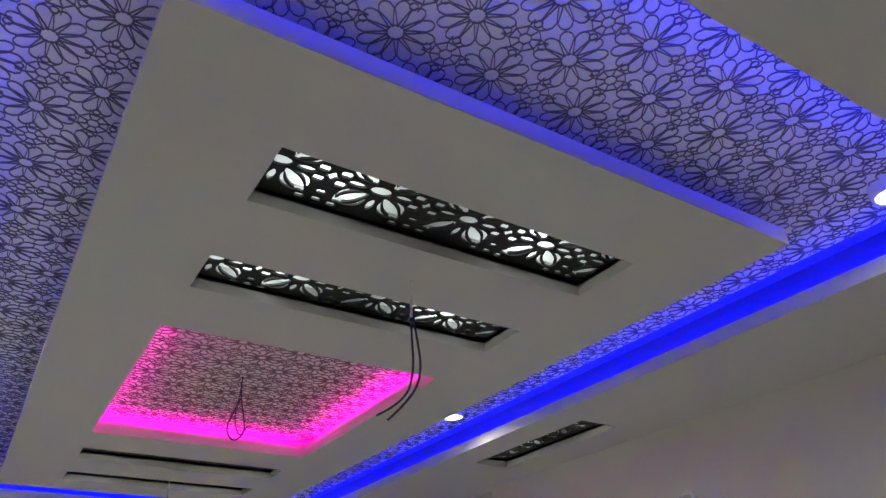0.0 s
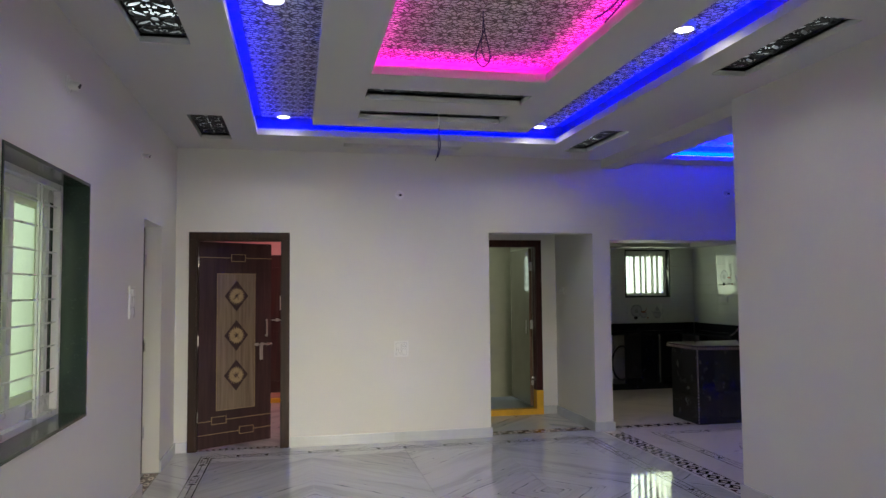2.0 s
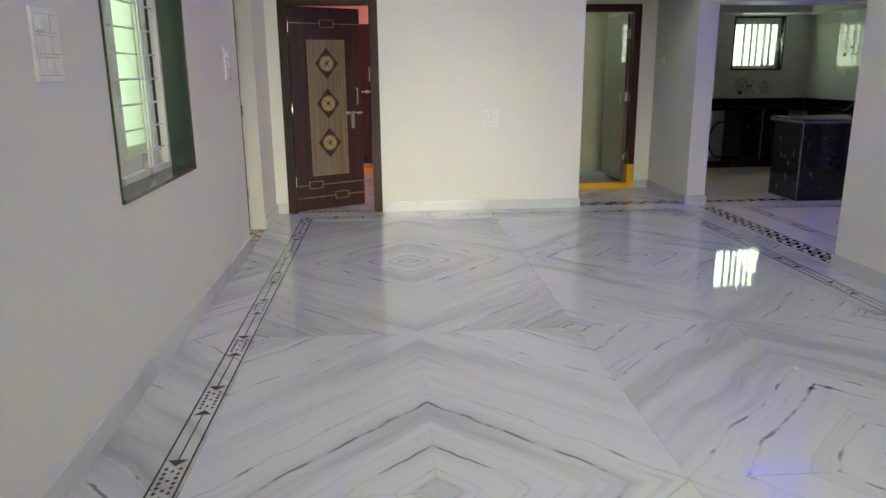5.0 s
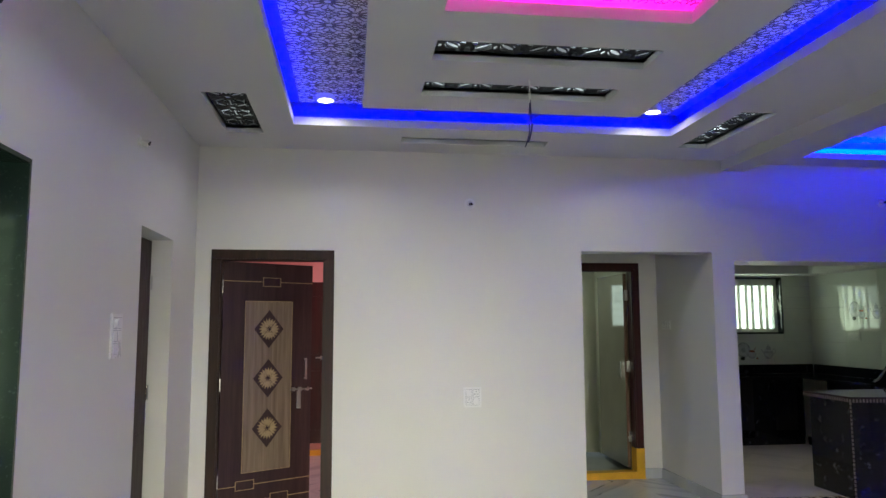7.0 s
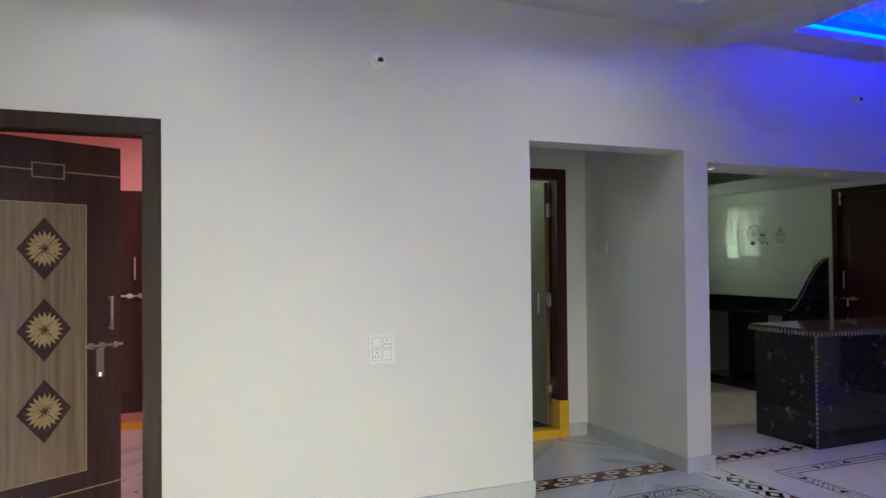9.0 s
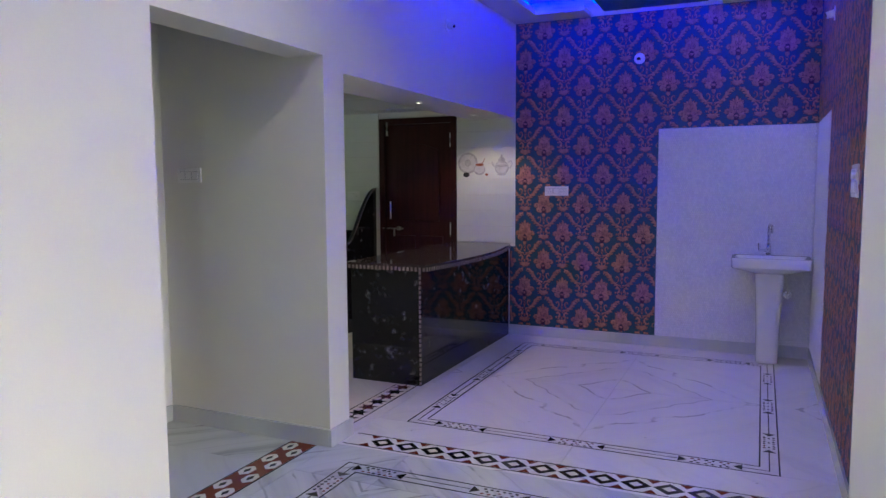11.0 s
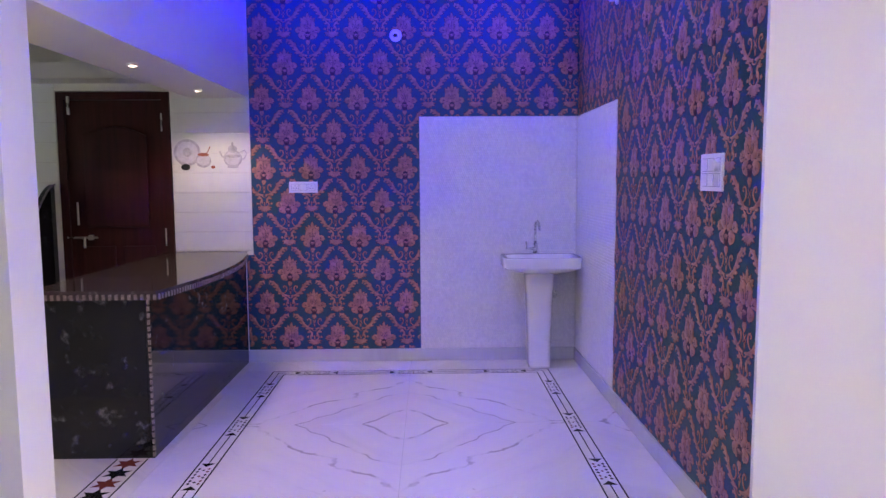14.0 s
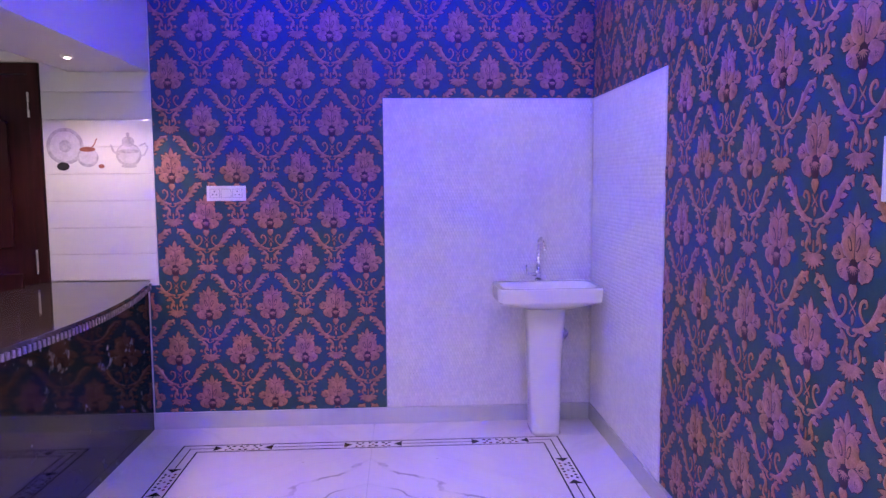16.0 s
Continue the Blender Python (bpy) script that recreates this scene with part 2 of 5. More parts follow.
def pearl():
    """Mother-of-pearl chips, each one a little lighter or darker than the next."""
    n = Nodes("pearl_mosaic")
    chip = n.t.nodes.new("ShaderNodeNewGeometry").outputs["Random Per Island"]
    streak = n.noise(n.pos(), 70.0, 3)
    f = n.math("ADD", n.math("MULTIPLY", chip, 0.7), n.math("MULTIPLY", streak, 0.3))
    n.put(n.mix(f, (0.74, 0.74, 0.77, 1), (0.88, 0.88, 0.89, 1)), n.p.inputs["Base Color"])
    n.put(n.ramp(chip, 0.0, 1.0, 0.34, 0.46), n.p.inputs["Roughness"])
    n.bump(streak, 0.2, 0.001)
    return n.m


M_SCALE = pearl()
M_BLUELED = glow("blue_led", BLUE, LED_BLUE)
M_DINELED = glow("dining_blue_led", (0.003, 0.003, 1.0), LED_DINE)
M_CYANLED = glow("cyan_led", (0.0, 0.30, 1.0), 2.2)
M_PINKLED = glow("pink_led", PINK, LED_PINK)
M_SPOT = glow("spot_lens", (1.0, 0.97, 0.90), SPOT)
M_WARM = glow("warm_lens", (1.0, 0.80, 0.50), SPOT * 0.8)
M_OUT = glow("daylight_backdrop", (0.80, 1.0, 0.62), 1.6)
M_OUTK = glow("daylight_kitchen", (0.82, 1.0, 0.80), 3.0)


def glass_mat():
    n = Nodes("window_glass")
    n.p.inputs["Base Color"].default_value = (0.93, 1, 0.93, 1)
    n.p.inputs["Roughness"].default_value = 0.5
    n.p.inputs["Transmission Weight"].default_value = 1.0
    n.p.inputs["IOR"].default_value = 1.1
    n.bump(n.noise(n.pos(), 70.0, 3), 0.5, 0.004)
    return n.m


M_GLASS = glass_mat()


# ---- mesh helpers ----
def box(bm, x0, x1, y0, y1, z0, z1, mi=0):
    v = [bm.verts.new((x, y, z)) for z in (z0, z1) for y in (y0, y1) for x in (x0, x1)]
    for f in ((0, 2, 3, 1), (4, 5, 7, 6), (0, 1, 5, 4), (2, 6, 7, 3), (0, 4, 6, 2), (1, 3, 7, 5)):
        bm.faces.new([v[i] for i in f]).material_index = mi
    return v


def rod(bm, a, b, r, seg=10, r2=None, mi=0):
    a, b = Vector(a), Vector(b)
    w = (b - a).normalized()
    u = w.orthogonal().normalized()
    s = w.cross(u)
    r2 = r if r2 is None else r2
    rings = []
    for p, q in ((a, r), (b, r2)):
        rings.append([bm.verts.new(p + q * (math.cos(2 * math.pi * i / seg) * u + math.sin(2 * math.pi * i / seg) * s)) for i in range(seg)])
    for i in range(seg):
        j = (i + 1) % seg
        bm.faces.new((rings[0][i], rings[0][j], rings[1][j], rings[1][i])).material_index = mi
    bm.faces.new(rings[0][::-1]).material_index = mi
    bm.faces.new(rings[1]).material_index = mi


def prism(bm, poly, low, high, axis="z", mi=0):
    """A polygon given in the two other axes, drawn out along axis."""
    def at(p, h):
        return {"z": (p[0], p[1], h), "y": (p[0], h, p[1]), "x": (h, p[0], p[1])}[axis]
    lo, hi = [bm.verts.new(at(p, low)) for p in poly], [bm.verts.new(at(p, high)) for p in poly]
    k = len(poly)
    for i in range(k):
        bm.faces.new((lo[i], lo[(i + 1) % k], hi[(i + 1) % k], hi[i])).material_index = mi
    bm.faces.new(lo[::-1]).material_index = mi
    bm.faces.new(hi).material_index = mi


def ribbon(bm, pts, w, at, thick, mi=0, taper=False, closed=False):
    """A flat strip along 2D points; at(u, v, h) puts it in space, h standing proud of the surface."""
    k = len(pts)
    row = []
    for i, p in enumerate(pts):
        a = pts[(i - 1) % k] if closed or i else p
        b = pts[(i + 1) % k] if closed or i < k - 1 else p
        dx, dy = b[0] - a[0], b[1] - a[1]
        l = math.hypot(dx, dy) or 1
        ww = w * (math.sin(math.pi * (0.12 + 0.8 * i / (k - 1))) if taper else 1) / 2
        nx, ny = -dy / l * ww, dx / l * ww
        row.append([bm.verts.new(at(p[0] + nx, p[1] + ny, 0)), bm.verts.new(at(p[0] + nx * 0.55, p[1] + ny * 0.55, thick)),
                    bm.verts.new(at(p[0] - nx * 0.55, p[1] - ny * 0.55, thick)), bm.verts.new(at(p[0] - nx, p[1] - ny, 0))])
    for i in range(k if closed else k - 1):
        a, b = row[i], row[(i + 1) % k]
        for j in range(3):
            bm.faces.new((a[j], b[j], b[j + 1], a[j + 1])).material_index = mi


def mesh_of(bm, name, mats, smooth=False):
    bmesh.ops.recalc_face_normals(bm, faces=bm.faces)
    me = bpy.data.meshes.new(name)
    bm.to_mesh(me)
    bm.free()
    for m in mats if isinstance(mats, (list, tuple)) else [mats]:
        me.materials.append(m)
    if smooth:
        me.shade_smooth()
    return me


def bevel(bm, w, seg=2):
    bmesh.ops.remove_doubles(bm, verts=bm.verts, dist=1e-6)
    bmesh.ops.bevel(bm, geom=list(bm.edges), offset=w, segments=seg, affect="EDGES", profile=0.7, clamp_overlap=True)


def part(name, bm, mats, parent=None, label="", smooth=False):
    ob = new(name, mesh_of(bm, name, mats, smooth))
    if parent:
        ob.parent = parent
    return tagged(ob, label)


def bpart(name, dims, m, parent, bev=0.003, label=""):
    bm = bmesh.new()
    box(bm, *dims)
    if bev:
        bevel(bm, bev)
    return part(name, bm, m, parent, label)


def thing(name, label, category, group="", kind=""):
    return tagged(new(name), label, category, group, kind)


def boxes(name, dims, m, label, category, parent=None):
    bm = bmesh.new()
    for d in dims:
        box(bm, *d)
    return tagged(part(name, bm, m, parent), label, category, kind="structure")


# ---- the setting ----
XW, XE, YB, YD, XD, YS, YK, XL = -1.12, 3.33, 7.27, 4.672, 6.56, -3.0, 10.7, -1.35
YE = 4.70
T, ZC, ZD, ZTOP = 0.23, 3.01, 2.985, 3.3
WIN = (3.03, 4.28, 0.875, 2.20)
LP = (5.775, 6.53, 2.150)
DOOR = (-0.996, -0.017, 2.165)
PASS = (2.086, 3.28, 2.18)
KIT = (3.484, 2.108)

boxes("wall_west", [(XL, XW, YS, WIN[0], 0, ZTOP), (XL, XW, WIN[0], WIN[1], 0, WIN[2]), (XL, XW, WIN[0], WIN[1], WIN[3], ZTOP),
                    (XL, XW, WIN[1], LP[0], 0, ZTOP), (XL, XW, LP[0], LP[1], LP[2], ZTOP), (XL, XW, LP[1], YB, 0, ZTOP)],
      M_WALL, "cream painted wall with a window and a doorway", "wall")
boxes("wall_north", [(XL, DOOR[0], YB, YB + T, 0, ZTOP), (DOOR[0], DOOR[1], YB, YB + T, DOOR[2], ZTOP), (DOOR[1], PASS[0], YB, YB + T, 0, ZTOP),
                     (PASS[0], PASS[1], YB, YB + T, PASS[2], ZTOP), (PASS[1], KIT[0], YB, 8.45, 0, ZTOP),
                     (KIT[0], XD, YB, YB + 0.45, KIT[1], ZTOP)], M_WALL, "cream painted wall with door, passage and kitchen opening", "wall")
boxes("wall_east", [(XE, XE + T, YS, YD, 0, ZTOP), (XE, XE + 0.02, YD, YE, 0, ZTOP)], M_WALL, "cream painted living room wall", "wall")
boxes("wall_dining_south", [(XE + T, XD + T, YD - T, YD, 0, ZTOP)], M_WALL, "dining room wall behind the wallpaper", "wall")
boxes("wall_dining_east", [(XD, XD + T, YD, 7.88, 0, ZTOP), (XD, XD + T, 7.88, 8.76, 2.16, ZTOP), (XD, XD + T, 8.76, YK + T, 0, ZTOP)], M_WALL, "dining and kitchen end wall", "wall")
boxes("wall_south", [(XL, -0.2, YS - T, YS, 0, ZTOP), (2.4, XE + T, YS - T, YS, 0, ZTOP), (-0.2, 2.4, YS - T, YS, 2.3, ZTOP)], M_WALL, "cream wall with the entrance opening", "wall")
boxes("wall_kitchen_north", [(KIT[0] - T, 5.32, YK, YK + T, 0, ZTOP), (6.13, XD, YK, YK + T, 0, ZTOP), (5.32, 6.13, YK, YK + T, 0, 1.41), (5.32, 6.13, YK, YK + T, 2.2, ZTOP)],
      M_WALL, "kitchen wall with a window", "wall")
boxes("wall_kitchen_west", [(3.29, KIT[0], 8.452, YK, 0, ZTOP)], M_WALL, "kitchen side wall", "wall")
boxes("wall_passage", [(PASS[0] - 0.12, PASS[0], YB + T, 8.45, 0, ZTOP), (2.13, 3.09, 8.45, 8.57, 2.185, ZTOP), (3.09, PASS[1] + 0.0, 8.45, 8.57, 0, ZTOP), (PASS[0] - 0.12, 2.13, 8.45, 8.57, 0, ZTOP)],
      M_WALL, "cream walls of the passage recess", "wall")
boxes("wall_bathroom", [(1.5, 2.28, 9.95, 10.05, 0, 2.7), (2.58, 3.14, 9.95, 10.05, 0, 2.7), (2.28, 2.58, 9.95, 10.05, 0, 1.52), (2.28, 2.58, 9.95, 10.05, 2.06, 2.7), (1.4, 1.5, 8.57, 10.05, 0, 2.7), (3.14, 3.25, 8.57, 9.95, 0, 2.7)], M_BATH, "olive glazed bathroom tiles", "wall")
boxes("wall_bedroom", [(-1.5, -1.4, YB + T, 10.4, 0, 2.8), (-1.4, 1.4, 10.3, 10.4, 0, 2.8)], M_PINKWALL, "pink-lit bedroom walls", "wall")
boxes("wall_bedroom_partition", [(1.27, 1.39, YB + T, 10.3, 0, 2.8)], M_PINKWALL, "pink-lit bedroom partition", "wall")
boxes("ceiling_back_rooms", [(-1.5, 3.25, YB + T, 10.4, 2.8, 2.9)], M_CEIL, "plain white ceiling of the rooms behind", "ceiling")
boxes("ceiling_roof", [(XL - 0.3, XD + T, YS - T, YK + T, ZTOP, ZTOP + 0.15)], M_CEIL, "plain slab above the false ceiling", "ceiling")
boxes("ceiling_kitchen", [(KIT[0], XD, YB + 0.45, YK, 2.62, 2.70), (KIT[0], XD, 10.3, YK, 2.22, 2.34), (6.28, XD, YB + 0.45, 10.3, 2.22, 2.34)], M_CEIL, "white kitchen ceiling with a loft shelf", "ceiling")

# living room false ceiling: border, lattice field, dropped panel
COVE = (-0.305, 2.585, 0.835, 6.53)
DROP = (0.188, 2.142, 1.345, 6.11)
ROSE = (0.545, 1.775, 2.94, 4.55)
FRETS = [(0.555, 1.79, 1.69, 1.965), (0.555, 1.79, 2.32, 2.57), (0.555, 1.79, 4.90, 5.18), (0.555, 1.79, 5.54, 5.80)]
SIDES = [(-0.83, -0.55, 3.10, 4.14), (-0.83, -0.55, 5.86, 6.80), (2.80, 3.06, 3.10, 4.14), (2.80, 3.06, 5.87, 6.87), (0.505, 1.69, 6.80, 6.97)]
ZL = 3.165


def holed(bm, region, holes, z0, z1):
    """A slab with rectangular holes, cut along the holes' lines into boxes that share no face plane but their edges."""
    xs = sorted({region[0], region[1], *[h[0] for h in holes], *[h[1] for h in holes]})
    for x0, x1 in zip(xs, xs[1:]):
        y = region[2]
        for h in sorted((h for h in holes if h[0] <= x0 + 1e-6 and h[1] >= x1 - 1e-6), key=lambda h: h[2]):
            if h[2] > y:
                box(bm, x0, x1, y, h[2], z0, z1)
            y = max(y, h[3])
        if y < region[3]:
            box(bm, x0, x1, y, region[3], z0, z1)


bm = bmesh.new()
holed(bm, (XW, 3.40, YS, YB), [COVE, *SIDES], ZC, ZC + 0.06)
tagged(part("ceiling_border", bm, M_CEIL), "grey-white gypsum ceiling border with slots", "ceiling", kind="structure")
bm = bmesh.new()
holed(bm, DROP, [ROSE, *FRETS], ZC + 0.01, ZC + 0.07)
tagged(part("ceiling_panel", bm, M_CEIL), "dropped grey-white gypsum ceiling panel", "ceiling", kind="structure")
FIELD = (COVE[0] + 0.045, COVE[1] - 0.045, COVE[2] + 0.045, COVE[3] - 0.045)
ZG = ZL + 0.05
boxes("ceiling_lattice_backing", [(*FIELD, ZL, ZL + 0.02)], M_JALIBACK, "pale backing behind the ceiling lattice", "ceiling")
c = COVE
boxes("cove_side", [(c[0] - 0.14, c[0] - 0.12, c[2] - 0.12, c[3] + 0.12, ZC + 0.06, ZG), (c[1] + 0.12, c[1] + 0.14, c[2] - 0.12, c[3] + 0.12, ZC + 0.06, ZG),
                    (c[0] - 0.14, c[1] + 0.14, c[2] - 0.14, c[2] - 0.12, ZC + 0.06, ZG), (c[0] - 0.14, c[1] + 0.14, c[3] + 0.12, c[3] + 0.14, ZC + 0.06, ZG),
                    (c[0] - 0.14, c[1] + 0.14, c[2] - 0.14, c[3] + 0.14, ZG, ZG + 0.02)],
      M_COVEDARK, "darkened inside of the lighting cove", "ceiling")
# The last two boards are added unseen, to keep magenta light in the recess.
boxes("panel_hanger_baffle", [(DROP[0] + 0.10, DROP[1] - 0.10, y, y + 0.02, ZC + 0.07, ZL) for y in (1.45, 2.2, 2.66, 4.72, 5.3, 5.92)] + [(ROSE[0] - 0.10, ROSE[0] - 0.08, ROSE[2] - 0.2, ROSE[3] + 0.12, ZC + 0.07, ZL), (ROSE[1] + 0.08, ROSE[1] + 0.10, ROSE[2] - 0.2, ROSE[3] + 0.12, ZC + 0.07, ZL)], M_CEIL, "unseen white battens and light-blocking boards above the ceiling panel", "ceiling")

# beam and dining ceiling with its own cove
boxes("ceiling_beam", [(3.40, 3.62, YS, YB, 2.915, ZTOP)], M_CEIL, "shallow beam between living and dining", "ceiling")
DCOVE = (3.98, 6.28, 4.98, 6.99)
bm = bmesh.new()
holed(bm, (3.62, XD, YD, YB), [DCOVE, (6.27, XD, 5.43, 6.55)], ZD, ZD + 0.05)
tagged(part("ceiling_dining", bm, M_CEIL), "white gypsum dining ceiling with a recessed cove", "ceiling", kind="structure")
boxes("ceiling_dining_top", [(3.7, XD, YD, YB, 3.16, 3.2)], M_CEIL, "white top of the dining ceiling recess", "ceiling")
bm = bmesh.new()
box(bm, 4.5, 6.556, 5.55, 6.43, 3.02, 3.05)
tagged(part("ceiling_dining_panel", bm, M_PAPER), "dark patterned panel inside the dining cove", "ceiling", kind="structure")

# floors
boxes("floor", [(XL, XE, YS, YB, -0.12, -0.004), (XE, XD + T, YD - T, YB, -0.12, -0.004), (PASS[0] - 0.12, KIT[0], YB, 8.57, -0.12, -0.004),
                (KIT[0], XD + T, YB, YK, -0.12, -0.004), (-1.5, PASS[0] - 0.12, YB, 10.4, -0.12, -0.004), (1.4, KIT[0], 8.57, 10.4, -0.12, -0.06)], M_GROUT, "marble floor with book-matched slabs and inlay borders", "floor")
FLOOR = bpy.data.objects["floor"]


def slabs(xs, ys, m, name):
    g = 0.0009
    for x0, x1 in zip(xs, xs[1:]):
        for y0, y1 in zip(ys, ys[1:]):
            bpart(name, (x0 + g, x1 - g, y0 + g, y1 - g, -0.02, 0.0), m, FLOOR, 0.0006)


# skirting
def skirt(runs):
    for i, (x0, x1, y0, y1) in enumerate(runs):
        bm = bmesh.new()
        box(bm, x0, x1, y0, y1, 0, 0.10)
        bevel(bm, 0.003)
        tagged(part("baseboard", bm, M_SKIRT), "grey-veined white marble skirting", "skirting", kind="structure")


S = 0.018
skirt([(XW, XW + S, YS, LP[0]), (XW, XW + S, LP[1], YB - S), (XW, DOOR[0], YB - S, YB), (DOOR[1], PASS[0], YB - S, YB), (PASS[1] - S, KIT[0] + S, YB - S, YB),
       (PASS[1] - S, PASS[1], YB, 8.45 - S), (3.09, PASS[1] - S, 8.45 - S, 8.45), (XE - S, XE, YS, YE), (XE - S, XE + 0.02, YE, YE + S), (XE + 0.02, XD - S, YD, YD + S), (XD - S, XD, YD, 7.32),
       (PASS[0], PASS[0] + S, YB, 8.45), (KIT[0], KIT[0] + S, YB, YB + 0.5)])

# ---- ceiling lights ----
def led(name, dims, m, label):
    return tagged(bpart(name, dims, m, None, 0), label, "led strip")


for d in ((c[0] - 0.105, c[0] - 0.085, c[2], c[3]), (c[1] + 0.085, c[1] + 0.105, c[2], c[3]), (c[0], c[1], c[2] - 0.105, c[2] - 0.085), (c[0], c[1], c[3] + 0.085, c[3] + 0.105)):
    led("led_strip", (*d, ZC + 0.0605, ZC + 0.068), M_BLUELED, "blue led strip hidden in the ceiling cove")
r = ROSE
for e in ((r[0] - 0.05, r[0] - 0.035, r[2], r[3]), (r[1] + 0.035, r[1] + 0.05, r[2], r[3]), (r[0], r[1], r[2] - 0.05, r[2] - 0.035), (r[0], r[1], r[3] + 0.035, r[3] + 0.05)):
    led("led_strip", (*e, ZC + 0.071, ZC + 0.077), M_PINKLED, "magenta led strip round the square ceiling recess")
q = DCOVE
for e in ((q[0] - 0.05, q[0] - 0.035, q[2], q[3]), (q[0], q[1], q[2] - 0.05, q[2] - 0.035), (q[0], q[1], q[3] + 0.035, q[3] + 0.05)):
    led("led_strip", (*e, ZD + 0.051, ZD + 0.06), M_DINELED, "blue led strip in the dining ceiling cove")
led("led_strip", (4.06, 6.26, 7.046, 7.052, 3.045, 3.090), M_CYANLED, "bright cyan led strip along the dining cove")
for e in ((4.46, 4.48, 5.5, 6.48), (4.5, 6.4, 5.50, 5.52), (4.5, 6.4, 6.46, 6.48)):
    led("led_strip", (*e, 3.06, 3.07), M_CYANLED, "cyan led strip round the dining ceiling panel")


def downlight(x, y, z, r, lens, label, group, beam=0.0, cone=168):
    t = thing("ceiling_spotlight", label, "ceiling light", group)
    t.location = (x, y, z)
    bm = bmesh.new()
    n = 28
    rings = []
    for rr, zz in ((r * 1.28, 0.031), (r * 1.28, 0.0), (r * 1.24, -0.010), (r * 1.06, -0.014), (r, -0.009)):
        rings.append([bm.verts.new((rr * math.cos(2 * math.pi * i / n), rr * math.sin(2 * math.pi * i / n), zz)) for i in range(n)])
    for a, b in zip(rings, rings[1:]):
        for i in range(n):
            bm.faces.new((a[i], a[(i + 1) % n], b[(i + 1) % n], b[i]))
    part("bezel", bm, M_WHITE, t, "white ring", True)
    bm = bmesh.new()
    bm.faces.new([bm.verts.new((r * math.cos(-2 * math.pi * i / n), r * math.sin(-2 * math.pi * i / n), -0.0095)) for i in range(n)])
    me = bpy.data.meshes.new("lens")
    bm.to_mesh(me)
    bm.free()
    me.materials.append(lens)
    ob = new("lens", me)
    ob.parent = t
    tagged(ob, "glowing lens")
    if beam:
        lamp = bpy.data.lights.new("spot_beam", "SPOT")
        lamp.energy, lamp.color, lamp.spot_size, lamp.spot_blend, lamp.shadow_soft_size = beam, (1.0, 0.96, 0.84), radians(cone), 0.85, r * 0.8
        new("spot_beam", lamp).matrix_world = look((x, y, z - 0.018), (x, y + 1e-4, 0))


for x in (-0.068, 2.345):
    for y in (1.08, 3.69, 6.305):
        downlight(x, y, ZL - 0.03, 0.052, M_SPOT, "round white led spotlight glowing in the lattice ceiling", "living room spotlights", BEAM)
# Two spotlights added out of sight to bring white light to the dining area.
for x in (4.62, 5.75):
    downlight(x, 5.2, 3.16, 0.05, M_SPOT, "unseen round spotlight added in the dining ceiling recess", "dining spotlights", DINE_BEAM, 98)
for x in (3.72, 4.92, 6.04):
    downlight(x, 7.49, KIT[1], 0.022, M_WARM, "small warm spotlight in the kitchen opening soffit", "kitchen soffit spotlights")
    lamp = bpy.data.lights.new("kitchen_spot", "SPOT")
    lamp.energy, lamp.color, lamp.spot_size, lamp.spot_blend, lamp.shadow_soft_size = 13.0, (1.0, 0.76, 0.48), radians(128), 0.5, 0.02
    new("kitchen_spot", lamp).matrix_world = look((x, 7.49, KIT[1] - 0.02), (x + 0.12, 7.49, 0))


# ---- ceiling lattice of rosettes ----
def rosette_paths():
    """Polylines of one rosette and of the small rings round it, in metres from its centre."""
    out = []
    n = 12
    def pt(rr, a):
        return (rr * math.cos(a), rr * math.sin(a))
    for k in range(n):
        a, h = 2 * math.pi * (k + 0.5) / n, math.pi / n
        out.append(([pt(0.020, a), pt(0.048, a - h * 0.74), pt(0.074, a - h * 0.94), pt(0.088, a - h * 0.60), pt(0.095, a - h * 0.2), pt(0.095, a + h * 0.2), pt(0.088, a + h * 0.60), pt(0.074, a + h * 0.94), pt(0.048, a + h * 0.74)], True))
    out.append(([pt(0.019 if k % 2 else 0.023, math.pi * k / n) for k in range(2 * n)], True))
    # small cells that fill the space between four rosettes
    cx = 0.1385
    for r, m, turn in ((0.017, 6, 0.0), (0.040, 8, 0.39)):
        out.append(([(cx + r * math.cos(2 * math.pi * j / m + turn), r * math.sin(2 * math.pi * j / m + turn)) for j in range(m)], True))
    for j in range(8):
        a = math.pi / 4 * j + 0.39
        out.append(([(cx + 0.017 * math.cos(a), 0.017 * math.sin(a)), (cx + 0.040 * math.cos(a), 0.040 * math.sin(a)), (cx + 0.062 * math.cos(a + 0.16), 0.062 * math.sin(a + 0.16))], False))
    for j in range(4):
        a = math.pi / 2 * j
        out.append(([(cx + 0.052 * math.cos(a) + 0.011 * math.cos(2 * math.pi * q / 6), 0.052 * math.sin(a) + 0.011 * math.sin(2 * math.pi * q / 6)) for q in range(6)], True))
    return out


